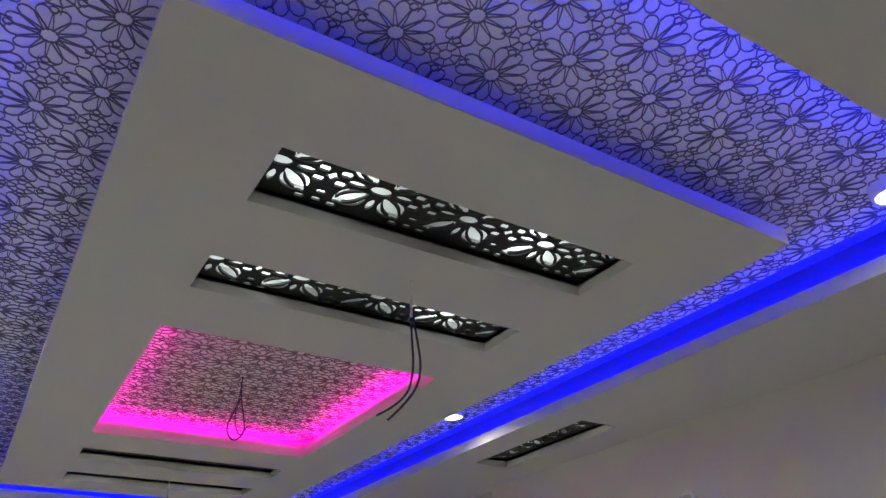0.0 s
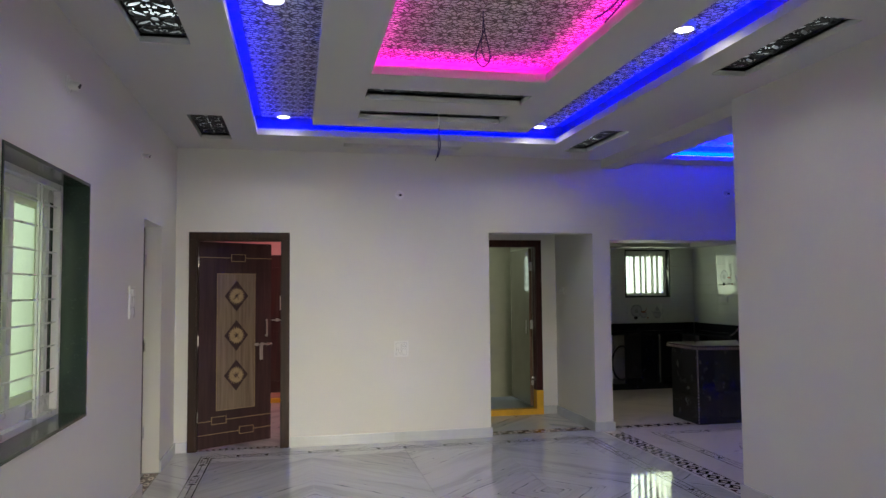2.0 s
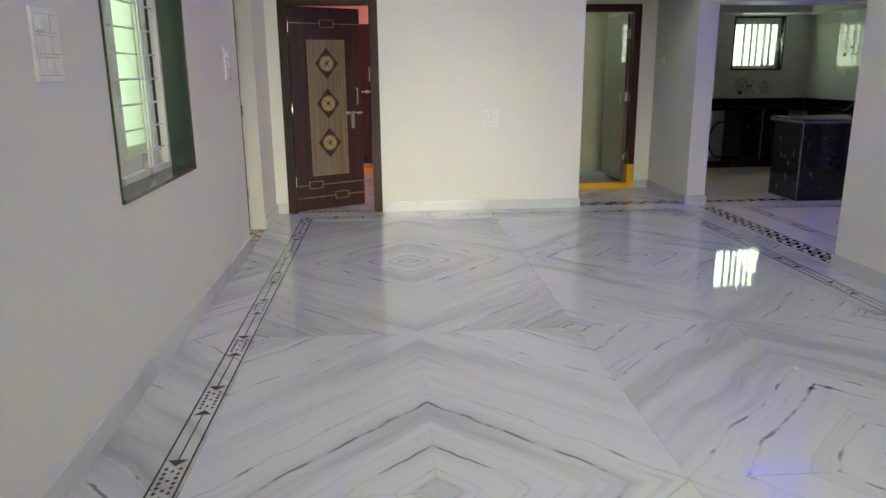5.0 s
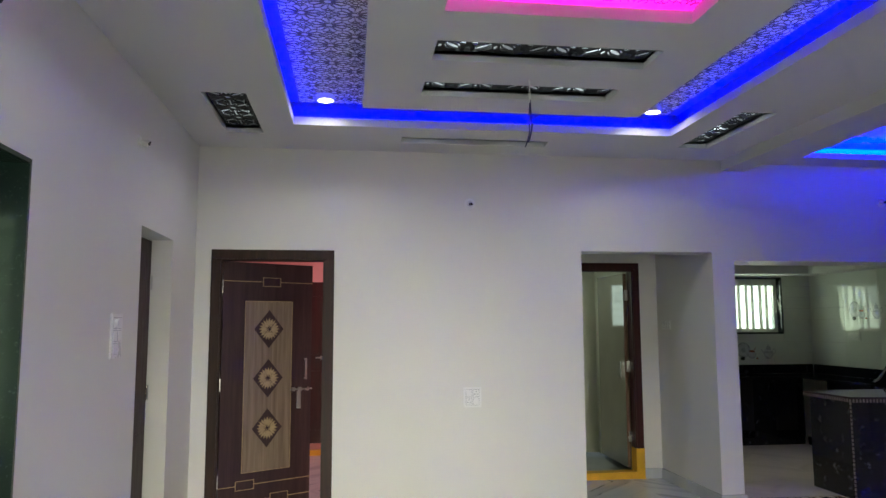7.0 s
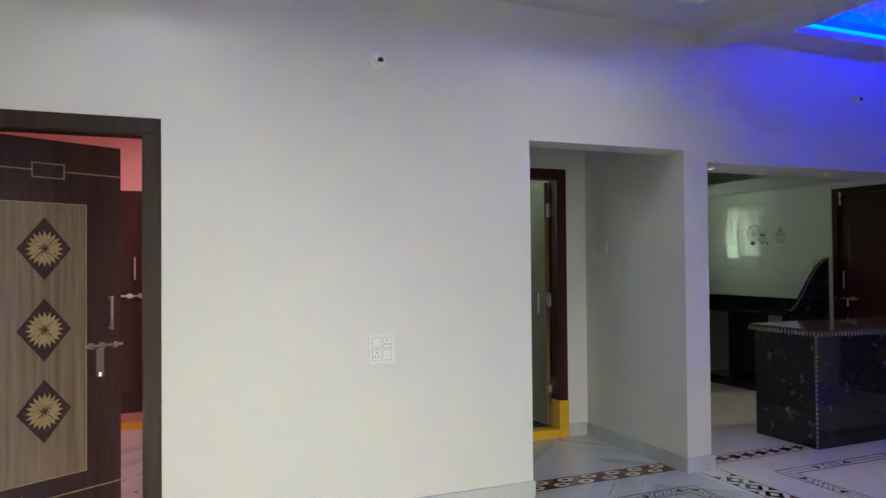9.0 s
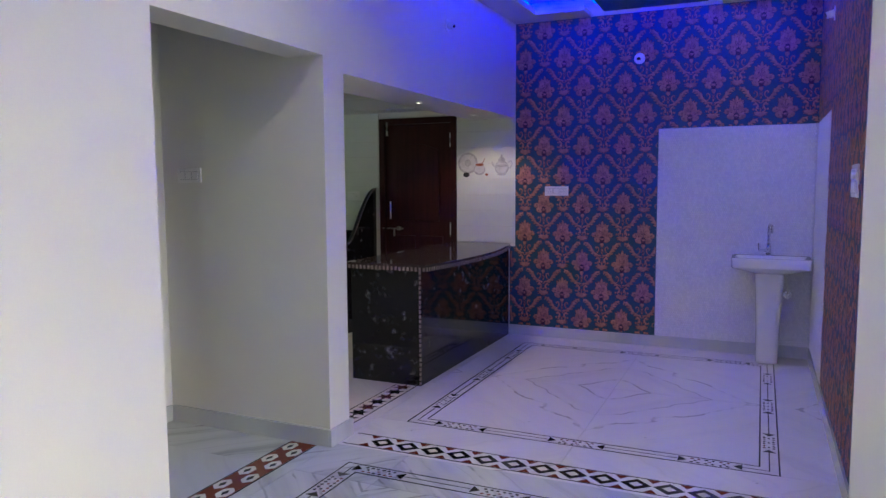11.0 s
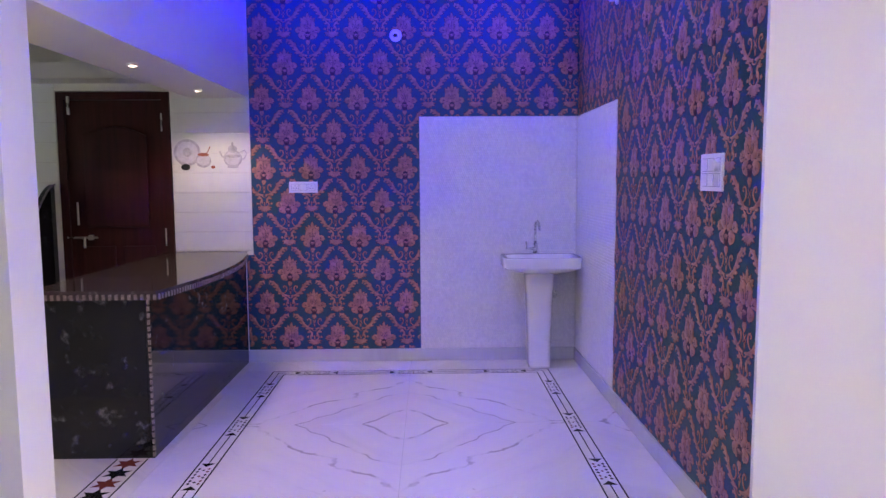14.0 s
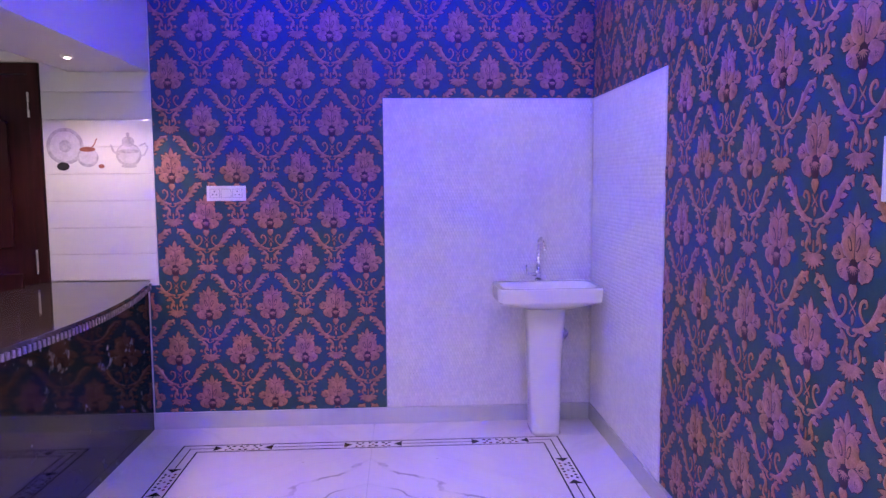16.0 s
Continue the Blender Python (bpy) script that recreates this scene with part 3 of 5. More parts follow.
def lattice(name, region, holes, z, label):
    """Strips of the lattice whose middles lie in the region and in no hole."""
    verts, faces = [], []
    paths = rosette_paths()
    w, h = 0.0013, 0.0035
    px, py = 0.1385, 0.1402
    i0, i1 = int((region[0] - 0.684) / px) - 2, int((region[1] - 0.684) / px) + 2
    j0, j1 = int((region[2] - 1.325) / py) - 2, int((region[3] - 1.325) / py) + 2
    for i in range(i0, i1 + 1):
        for j in range(j0, j1 + 1):
            if (i + j) % 2:
                continue
            cx, cy = 0.684 + px * i, 1.325 + py * j
            for pts, closed in paths:
                k = len(pts)
                for s in range(k if closed else k - 1):
                    a, b = pts[s], pts[(s + 1) % k]
                    mx, my = cx + (a[0] + b[0]) / 2, cy + (a[1] + b[1]) / 2
                    if not (region[0] < mx < region[1] and region[2] < my < region[3]):
                        continue
                    if any(q[0] < mx < q[1] and q[2] < my < q[3] for q in holes):
                        continue
                    dx, dy = b[0] - a[0], b[1] - a[1]
                    l = math.hypot(dx, dy)
                    nx, ny = -dy / l * w, dx / l * w
                    o = len(verts)
                    for p in (a, b):
                        for sg in (1, -1):
                            for hh in (0, -h):
                                verts.append((cx + p[0] + sg * nx, cy + p[1] + sg * ny, z + hh))
                    faces += [(o + 1, o + 3, o + 7, o + 5), (o, o + 1, o + 5, o + 4), (o + 2, o + 6, o + 7, o + 3)]
    me = bpy.data.meshes.new(name)
    me.from_pydata(verts, [], faces)
    me.materials.append(M_JALI)
    return tagged(new(name, me), label, "ceiling lattice", kind="stuff")


e = 0.10
lattice("ceiling_lattice", FIELD, [(DROP[0] + 0.12, DROP[1] - 0.12, DROP[2] + 0.12, DROP[3] - 0.12)], ZL, "grey cut lattice of twelve-petal rosettes on the ceiling")
lattice("recess_lattice", (ROSE[0] - e, ROSE[1] + e, ROSE[2] - e, ROSE[3] + e), [], ZL, "grey rosette lattice in the magenta-lit square recess")


# ---- black fretwork lights ----
def fret_light(x0, x1, y0, y1, z, label, power, cells):
    t = thing("fretwork_light", label, "ceiling light", "black fretwork ceiling lights")
    long_x = (x1 - x0) > (y1 - y0)
    L, W = (x1 - x0, y1 - y0) if long_x else (y1 - y0, x1 - x0)

    def at(u, v, hh):
        return (x0 + u, y0 + v, z - hh) if long_x else (x0 + v, y0 + u, z - hh)
    bm = bmesh.new()
    box(bm, x0, x1, y0, y1, z + 0.045, z + 0.05)
    n = Nodes("tube_glow_diffuser")
    n.p.inputs["Base Color"].default_value = (0.75, 0.78, 0.76, 1)
    s = n.t.nodes.new("ShaderNodeSeparateXYZ")
    n.t.links.new(n.pos(), s.inputs[0])
    u = n.math("DIVIDE", n.math("SUBTRACT", s.outputs[0 if long_x else 1], x0 if long_x else y0), L)
    # No tubes are built: their bright pools are put into the emission strength.
    near = n.math("ABSOLUTE", n.math("SUBTRACT", n.math("ABSOLUTE", n.math("SUBTRACT", u, 0.48)), 0.30))
    n.put(n.math("MULTIPLY", n.math("ADD", n.ramp(near, 0.0, 0.30, 1.0, 0.14), n.ramp(near, 0.0, 0.10, 2.2, 0.0)), power), n.p.inputs["Emission Strength"])
    n.p.inputs["Emission Color"].default_value = (0.86, 1.0, 0.98, 1)
    part("diffuser", bm, n.m, t, "white diffuser with the glow of two tubes drawn in")
    bm = bmesh.new()
    for bx in ((x0, x1, y0 - 0.012, y0), (x0, x1, y1, y1 + 0.012), (x0 - 0.012, x0, y0, y1), (x1, x1 + 0.012, y0, y1)):
        box(bm, *bx, z - 0.024, z + 0.06)
    part("housing", bm, M_CEIL, t, "white side of the slot")
    # the cut board: solid wherever no opening of the floral pattern lies
    cell = 0.0052
    nu, nv = int(L / cell) + 1, int(W / cell) + 1
    U, V = np.meshgrid(np.linspace(0, L, nu), np.linspace(0, W, nv), indexing="ij")
    g = np.full(U.shape, -1.0)
    step = L / cells
    for kx in range(-1, cells + 2):
        cx, cy = step * kx + step * 0.12, W * 0.44
        g = np.maximum(g, (1 - np.hypot((U - cx) / 0.033, (V - cy) / 0.021)) * 0.02)
        for ang in (0.80, math.pi - 0.80, math.pi + 0.80, -0.80):
            p, q = (U - cx) * math.cos(ang) + (V - cy) * math.sin(ang), np.abs(-(U - cx) * math.sin(ang) + (V - cy) * math.cos(ang))
            s = np.clip((p - 0.036) / 0.122, 0, 1)
            hw = 0.043 * np.sin(math.pi * s) ** 0.85
            g = np.maximum(g, np.where((s > 0) & (s < 1), np.maximum(0.44 * hw - q, np.minimum(hw - q, q - 0.68 * hw) - 0.0008), -1))
        for ang in (0.0, math.pi / 2, math.pi, -math.pi / 2):
            p, q = (U - cx) * math.cos(ang) + (V - cy) * math.sin(ang), np.abs(-(U - cx) * math.sin(ang) + (V - cy) * math.cos(ang))
            s = np.clip((p - 0.046) / 0.062, 0, 1)
            g = np.maximum(g, np.where((s > 0) & (s < 1), 0.011 * np.sin(math.pi * s) ** 0.7 - q, -1))
        mx = cx + step / 2
        g = np.maximum(g, (1 - np.minimum(np.hypot((U - mx) / 0.021, (V - cy) / 0.007), np.hypot((U - mx) / 0.007, (V - cy) / 0.021))) * 0.01)
        for du, dv in ((0.034, 0.026), (-0.034, 0.026), (0.034, -0.026), (-0.034, -0.026)):
            g = np.maximum(g, np.minimum(0.016 - np.abs(U - mx - du), 0.012 - np.abs(V - cy - dv)))
        for du, dv in ((0, 0.085), (0.06, 0.1), (-0.06, 0.1), (0, -0.085), (0.05, 0.13), (-0.05, 0.13), (0.0, 0.125)):
            g = np.maximum(g, np.minimum(0.015 - np.abs(U - mx - du) - 0.3 * np.abs(V - cy - dv), 0.008 - np.abs(V - cy - dv)))
    f = -g
    f = np.maximum(f, np.maximum(0.007 - np.minimum(U, L - U), 0.007 - np.minimum(V, W - V)))
    verts, faces = [], []
    for i in range(nu - 1):
        for j in range(nv - 1):
            cs = [(i, j), (i + 1, j), (i + 1, j + 1), (i, j + 1)]
            fv = [f[c] for c in cs]
            if max(fv) <= 0:
                continue
            poly, cut = [], []
            for k in range(4):
                a, b = cs[k], cs[(k + 1) % 4]
                if fv[k] > 0:
                    poly.append((U[a], V[a]))
                if (fv[k] > 0) != (fv[(k + 1) % 4] > 0):
                    w = fv[k] / (fv[k] - fv[(k + 1) % 4])
                    p = (U[a] + (U[b] - U[a]) * w, V[a] + (V[b] - V[a]) * w)
                    poly.append(p)
                    cut.append(p)
            if len(poly) > 2:
                o = len(verts)
                verts += [at(p[0], p[1], 0.008) for p in poly]
                faces.append(list(range(o, o + len(poly))))
            if len(cut) == 2:
                o = len(verts)
                verts += [at(*cut[0], 0.008), at(*cut[1], 0.008), at(*cut[1], 0.0), at(*cut[0], 0.0)]
                faces.append([o, o + 1, o + 2, o + 3])
    me = bpy.data.meshes.new("fretwork")
    me.from_pydata(verts, [], faces)
    me.materials.append(M_FRET)
    ob = new("fretwork", me)
    ob.parent = t
    tagged(ob, "black cut floral fretwork board")


for k, f in enumerate(FRETS):
    fret_light(*f, ZC + 0.072, "long black floral fretwork light slot, lit from behind", TUBE, 4)
for k, f in enumerate(SIDES):
    fret_light(*f, ZC + 0.06, "black floral fretwork light slot in the ceiling border", TUBE * (0.75, 0.12, 0.45, 0.8, 0.5)[k], 4)


# ---- hanging wires ----
def wires(x, y, z, tail, label):
    t = thing("hanging_wire", label, "wire", "bare ceiling wires")
    for k, (pts, r, m) in enumerate(tail):
        cu = bpy.data.curves.new("strand", "CURVE")
        cu.dimensions, cu.bevel_depth, cu.bevel_resolution = "3D", r, 2
        sp = cu.splines.new("NURBS")
        sp.points.add(len(pts) - 1)
        for p, v in zip(sp.points, pts):
            p.co = (x + v[0], y + v[1], z + v[2], 1)
        sp.use_endpoint_u, sp.order_u = True, 3
        cu.materials.append(m)
        tmp = new("strand_curve", cu)
        me = bpy.data.meshes.new_from_object(tmp.evaluated_get(bpy.context.evaluated_depsgraph_get()))
        bpy.data.objects.remove(tmp)
        ob = new("strand", me)
        ob.parent = t


HOOK = ([(0, 0, 0.08), (0, 0, 0), (0, 0, -0.07), (0, 0, -0.14)], 0.005, M_WHITE)
wires(1.20, 2.16, ZC + 0.01, [HOOK, ([(0, 0, -0.12), (0.0, 0, -0.2), (0.04, 0.05, -0.30), (0.03, 0.09, -0.40), (-0.06, 0.12, -0.45)], 0.004, M_WIRE),
                              ([(0.005, 0, -0.12), (0.02, 0, -0.2), (0.07, 0.05, -0.30), (0.06, 0.10, -0.38), (-0.02, 0.12, -0.46)], 0.004, M_WIRE),
                              ([(-0.02, 0, -0.10), (0.03, 0.01, -0.13), (-0.02, 0, -0.15), (0.02, 0, -0.17)], 0.006, M_WIRE)], "white rod with dangling blue wires below the ceiling panel")
wires(1.10, 3.72, ZL, [([(0, 0, 0), (0, 0, -0.1), (0.03, 0, -0.2), (0.05, 0.02, -0.28), (0.0, 0.03, -0.33), (-0.05, 0.02, -0.27), (-0.02, 0, -0.18), (0.01, 0, -0.1)], 0.004, M_WIRE),
                       ([(0, 0, 0), (0, 0, -0.1), (-0.02, 0, -0.22), (0.03, 0.02, -0.32), (0.06, 0.03, -0.24)], 0.003, M_WIRE)], "looped dark wire hanging in the square recess")
wires(1.18, 5.44, ZC + 0.01, [HOOK, ([(0, 0, -0.12), (0.005, 0, -0.22), (0.015, 0, -0.30), (-0.01, 0.01, -0.38)], 0.005, M_WIRE),
                              ([(0, 0, -0.14), (-0.01, 0, -0.24), (0.0, 0, -0.33), (-0.03, 0.01, -0.41)], 0.004, M_WIRE)], "white rod with twisted blue wires below the ceiling panel")


# ---- west window ----
def west_window():
    w = thing("window_1", "granite-framed window with white steel grille and frosted cream sashes", "window", kind="structure")
    y0, y1, z0, z1 = WIN
    f = 0.018
    for dims in ((XL, XW + 0.006, y0, y0 + f, z0, z1), (XL, XW + 0.006, y1 - f, y1, z0, z1), (XL, XW + 0.006, y0 + f, y1 - f, z1 - f, z1), (XL - 0.03, XW + 0.012, y0 + f, y1 - f, z0, z0 + f)):
        bpart("granite_lining", dims, M_GREEN, w, 0.002, "dark green polished granite")
    x = -1.275
    a0, a1, b0, b1 = y0 + f, y1 - f, z0 + f, z1 - f
    for dims in ((x - 0.02, x + 0.02, a0, a0 + 0.035, b0, b1), (x - 0.02, x + 0.02, a1 - 0.035, a1, b0, b1), (x - 0.02, x + 0.02, a0 + 0.035, a1 - 0.035, b0, b0 + 0.035), (x - 0.02, x + 0.02, a0 + 0.035, a1 - 0.035, b1 - 0.035, b1)):
        bpart("window_frame", dims, M_GRILLE, w, 0.003)
    n = 10
    for k in range(1, n):
        z = b0 + (b1 - b0) * k / n
        bm = bmesh.new()
        rod(bm, (x, a0, z), (x, a1, z), 0.0055)
        part("grille_rod", bm, M_GRILLE, w)
    for y in (a0 + 0.29, a0 + 0.34, a0 + 0.88, a0 + 0.93):
        bpart("grille_bar", (x - 0.003, x + 0.010, y - 0.009, y + 0.009, b0 + 0.035, b1 - 0.035), M_GRILLE, w, 0.001)
    # casement box behind the grille, with two frosted sashes
    for dims in ((-1.345, -1.30, a0, a1, b0, b0 + 0.11), (-1.345, -1.30, a0, a1, b1 - 0.10, b1), (-1.345, -1.30, a0 + 0.57, a0 + 0.63, b0 + 0.11, b1 - 0.10), (-1.345, -1.30, a1 - 0.12, a1 - 0.07, b0 + 0.11, b1 - 0.10)):
        bpart("window_frame", dims, M_GRILLE, w, 0.003)
    for y0, y1 in ((a0 + 0.005, a0 + 0.568), (a0 + 0.632, a1 - 0.122)):
        for dims in ((y0, y0 + 0.045, b0 + 0.112, b1 - 0.102), (y1 - 0.075, y1, b0 + 0.112, b1 - 0.102), (y0 + 0.045, y1 - 0.075, b0 + 0.112, b0 + 0.165), (y0 + 0.045, y1 - 0.075, b1 - 0.155, b1 - 0.102)):
            bpart("sash", (-1.34, -1.315, *dims), M_SASHLIT, w, 0.004)
        ob = bpart("pane", (-1.333, -1.328, y0 + 0.045, y1 - 0.075, b0 + 0.165, b1 - 0.155), M_GLASS, w, 0, "frosted pane")
        ob.visible_shadow = False
    # A black strip stands in for the shade in the gap here.
    bpart("gap_shade", (-1.345, -1.30, a1 - 0.068, a1 - 0.037, b0 + 0.112, b1 - 0.102), M_FRET, w, 0.002, "black strip in place of shade beside the sash")
    ob = boxes("backdrop", [(-2.3, -2.25, 1.0, 6.5, -0.2, 4.0)], M_OUT, "bright hazy daylight outside the window", "backdrop")


west_window()


def kitchen_window():
    w = thing("window_2", "kitchen window with dark granite lining, sliding sashes and grille", "window", kind="structure")
    x0, x1, z0, z1 = 5.32, 6.13, 1.41, 2.20
    f = 0.025
    for dims in ((x0, x0 + f, YK - 0.008, YK + 0.15, z0, z1), (x1 - f, x1, YK - 0.008, YK + 0.15, z0, z1), (x0 + f, x1 - f, YK - 0.008, YK + 0.15, z0, z0 + f), (x0 + f, x1 - f, YK - 0.008, YK + 0.15, z1 - f, z1)):
        bpart("granite_lining", dims, M_BLACK, w, 0.002)
    y = YK + 0.09
    a0, a1, b0, b1 = x0 + f, x1 - f, z0 + f, z1 - f
    for dims in ((a0, a0 + 0.05, y, y + 0.03, b0, b1), (a1 - 0.05, a1, y, y + 0.03, b0, b1), (a0, a1, y - 0.002, y + 0.028, b0, b0 + 0.05), (a0, a1, y - 0.002, y + 0.028, b1 - 0.09, b1)):
        bpart("window_frame", dims, M_SASH, w, 0.003)
    for k in (0.25, 0.40, 0.52, 0.68, 0.80):
        bpart("sash", (a0 + (a1 - a0) * k, a0 + (a1 - a0) * k + 0.04, y + 0.032, y + 0.05, b0, b1), M_SASH, w, 0.003)
    for k in range(1, 8):
        bm = bmesh.new()
        rod(bm, (a0 + (a1 - a0) * k / 8, y - 0.03, b0), (a0 + (a1 - a0) * k / 8, y - 0.03, b1), 0.005)
        part("grille_rod", bm, M_GRILLE, w)
    for k in range(1, 5):
        bm = bmesh.new()
        rod(bm, (a0, y - 0.036, b0 + (b1 - b0) * k / 5), (a1, y - 0.036, b0 + (b1 - b0) * k / 5), 0.004)
        part("grille_rod", bm, M_GRILLE, w)
    boxes("backdrop", [(4.3, 7.1, YK + 0.9, YK + 0.95, 0.6, 3.2)], M_OUTK, "bright daylight outside the kitchen window", "backdrop")


kitchen_window()


def bathroom_window():
    w = thing("window_3", "small barred bathroom window with bright daylight", "window", kind="structure")
    for dims in ((2.28, 2.30, 9.955, 10.04, 1.52, 2.06), (2.56, 2.58, 9.955, 10.04, 1.52, 2.06), (2.30, 2.56, 9.955, 10.04, 1.52, 1.54), (2.30, 2.56, 9.955, 10.04, 2.04, 2.06)):
        bpart("window_frame", dims, M_SASH, w, 0.002)
    for k in range(1, 5):
        bpart("grille_bar", (2.30 + 0.052 * k - 0.005, 2.30 + 0.052 * k + 0.005, 9.97, 9.98, 1.54, 2.04), M_GRILLE, w, 0.001)
    for k in range(1, 5):
        bpart("grille_bar", (2.30, 2.56, 9.982, 9.99, 1.54 + 0.1 * k - 0.005, 1.54 + 0.1 * k + 0.005), M_GRILLE, w, 0.001)
    boxes("backdrop", [(1.6, 3.2, 10.42, 10.45, 1.0, 2.75)], M_OUTK, "bright daylight outside the bathroom window", "backdrop")


bathroom_window()


# ---- doors ----
def door_frame(t, x0, x1, ztop, y0, y1, w, m, yellow=0.0):
    for a, b in ((x0, x0 + w), (x1 - w, x1)):
        bm = bmesh.new()
        box(bm, a, b, y0, y1, yellow, ztop)
        box(bm, a + 0.012, b - 0.012, y0 - 0.008, y0 + 0.001, yellow, ztop - w - 0.001)
        part("jamb", bm, m, t)
        if yellow:
            bpart("painted_foot", (a - 0.002, b + 0.002, y0 - 0.010, y1, 0, yellow), M_YELLOW, t, 0.002, "yellow painted foot")
    bm = bmesh.new()
    box(bm, x0 + w, x1 - w, y0 + 0.0005, y1, ztop - w, ztop)
    box(bm, x0 + 0.012, x1 - 0.012, y0 - 0.008, y0 + 0.001, ztop - w + 0.012, ztop - 0.012)
    part("head", bm, m, t)


def flower(bm, cx, cz, y, r, mi):
    for ring, (n, l, off) in enumerate(((20, 1.0, 0), (16, 0.76, 0.2), (11, 0.5, 0.1), (6, 0.28, 0.3))):
        for k in range(n):
            a = 2 * math.pi * k / n + off
            s = r * l * 0.105
            p = [(cx + r * l * 0.25 * math.cos(a), cz + r * l * 0.25 * math.sin(a))]
            for rr, dd in ((0.7, 1), (1.0, 0), (0.7, -1)):
                p.append((cx + r * l * rr * math.cos(a) - dd * s * math.sin(a), cz + r * l * rr * math.sin(a) + dd * s * math.cos(a)))
            vs = [bm.verts.new((q[0], y - 0.0012 * (ring + 1), q[1])) for q in p]
            bm.faces.new(vs).material_index = mi


def bedroom_door():
    t = thing("door_1", "plum laminate door with ash panel and gold flowers, standing ajar", "door", kind="structure")
    x0, x1, zt = DOOR
    door_frame(t, x0 + 0.001, x1 - 0.001, zt - 0.001, YB - 0.012, YB + 0.10, 0.088, M_FRAME)
    # leaf built along its hinge, then turned
    W, H = 0.80, 2.06
    leaf = new("leaf", None)
    leaf.parent = t
    leaf.matrix_local = pose(x0 + 0.095, YB + 0.03, 0.012, 0, 0, 31)
    bm = bmesh.new()
    box(bm, 0, W, 0, 0.035, 0, H)
    bevel(bm, 0.002)
    body = part("leaf_body", bm, M_LEAF, leaf, "plum wood-grain laminate")
    bm = bmesh.new()
    box(bm, 0.19, 0.61, -0.003, 0, 0.36, 1.74)
    part("ash_panel", bm, M_PANEL, leaf, "ash-coloured centre panel")
    bm = bmesh.new()
    for zc in (0.70, 1.105, 1.51):
        r = 0.158
        prism(bm, [(0.40 - r * 0.83, zc), (0.40, zc - r), (0.40 + r * 0.83, zc), (0.40, zc + r)], -0.0045, -0.003, "y", 0)
        flower(bm, 0.40, zc, -0.0048, 0.092, 1)
    part("diamond_inlay", bm, [M_LEAF, M_GOLD], leaf, "plum diamonds with gold flowers")
    bm = bmesh.new()
    for a in ((0.188, 0.192, 0.36, 1.74), (0.608, 0.612, 0.36, 1.74), (0.188, 0.612, 0.358, 0.362), (0.188, 0.612, 1.738, 1.742)):
        box(bm, a[0], a[1], -0.004, 0, a[2], a[3])
    for z, gx in ((1.90, 0.42), (0.26, 0.22), (0.13, 0.52)):
        box(bm, 0.0, gx - 0.08, -0.003, 0, z, z + 0.006)
        box(bm, gx + 0.08, W, -0.003, 0, z, z + 0.006)
        for b in ((gx - 0.08, gx + 0.08, z - 0.035, z - 0.030), (gx - 0.08, gx + 0.08, z + 0.036, z + 0.041), (gx - 0.08, gx - 0.075, z - 0.03, z + 0.036), (gx + 0.075, gx + 0.08, z - 0.03, z + 0.036)):
            box(bm, b[0], b[1], -0.003, 0, b[2], b[3])
    part("gold_line", bm, M_GOLD, leaf, "thin gold inlay lines")
    bm = bmesh.new()
    rod(bm, (0.735, -0.028, 1.08), (0.735, -0.028, 1.26), 0.008)
    for z in (1.09, 1.25):
        rod(bm, (0.735, 0, z), (0.735, -0.028, z), 0.006)
    part("pull_handle", bm, M_STEEL, leaf, "steel pull handle", True)
    bm = bmesh.new()
    rod(bm, (0.60, -0.016, 1.00), (0.80, -0.016, 1.00), 0.007)
    for x in (0.63, 0.69, 0.76):
        box(bm, x - 0.012, x + 0.012, -0.022, 0, 0.985, 1.015)
    box(bm, 0.665, 0.695, -0.02, -0.002, 0.86, 0.985)
    rod(bm, (0.68, -0.012, 0.86), (0.68, -0.012, 0.84), 0.018, 12)
    part("latch", bm, M_STEEL, leaf, "steel sliding bolt and hasp")
    for z in (0.28, 1.03, 1.82):
        bm = bmesh.new()
        rod(bm, (x0 + 0.092, YB + 0.012, z), (x0 + 0.092, YB + 0.012, z + 0.1), 0.005)
        part("hinge", bm, M_STEEL, t)
    # maroon cupboard door and yellow threshold seen through the gap
    k = thing("door_2", "polished maroon inner door with bolt in the bedroom", "door", kind="structure")
    bpart("leaf_body", (-0.9, -0.06, 10.25, 10.297, 0.14, 2.08), M_MAROON, k, 0.004)
    for z in (0.3, 1.2):
        bpart("raised_panel", (-0.8, -0.16, 10.238, 10.25, z, z + 0.7), M_MAROON, k, 0.008)
    bpart("threshold", (-0.95, -0.02, 10.22, 10.297, 0.0, 0.06), M_YELLOW, k, 0.003, "yellow painted threshold")
    bpart("painted_foot", (-0.06, -0.0, 10.22, 10.297, 0.06, 0.32), M_YELLOW, k, 0.003, "yellow painted jamb foot")
    bm = bmesh.new()
    rod(bm, (-0.30, 10.225, 1.16), (-0.10, 10.225, 1.16), 0.009)
    rod(bm, (-0.18, 10.225, 1.3), (-0.18, 10.225, 1.5), 0.008)
    box(bm, -0.24, -0.2, 10.215, 10.25, 1.14, 1.18)
    box(bm, -0.15, -0.12, 10.215, 10.25, 1.14, 1.18)
    part("bolt", bm, M_STEEL, k)


bedroom_door()


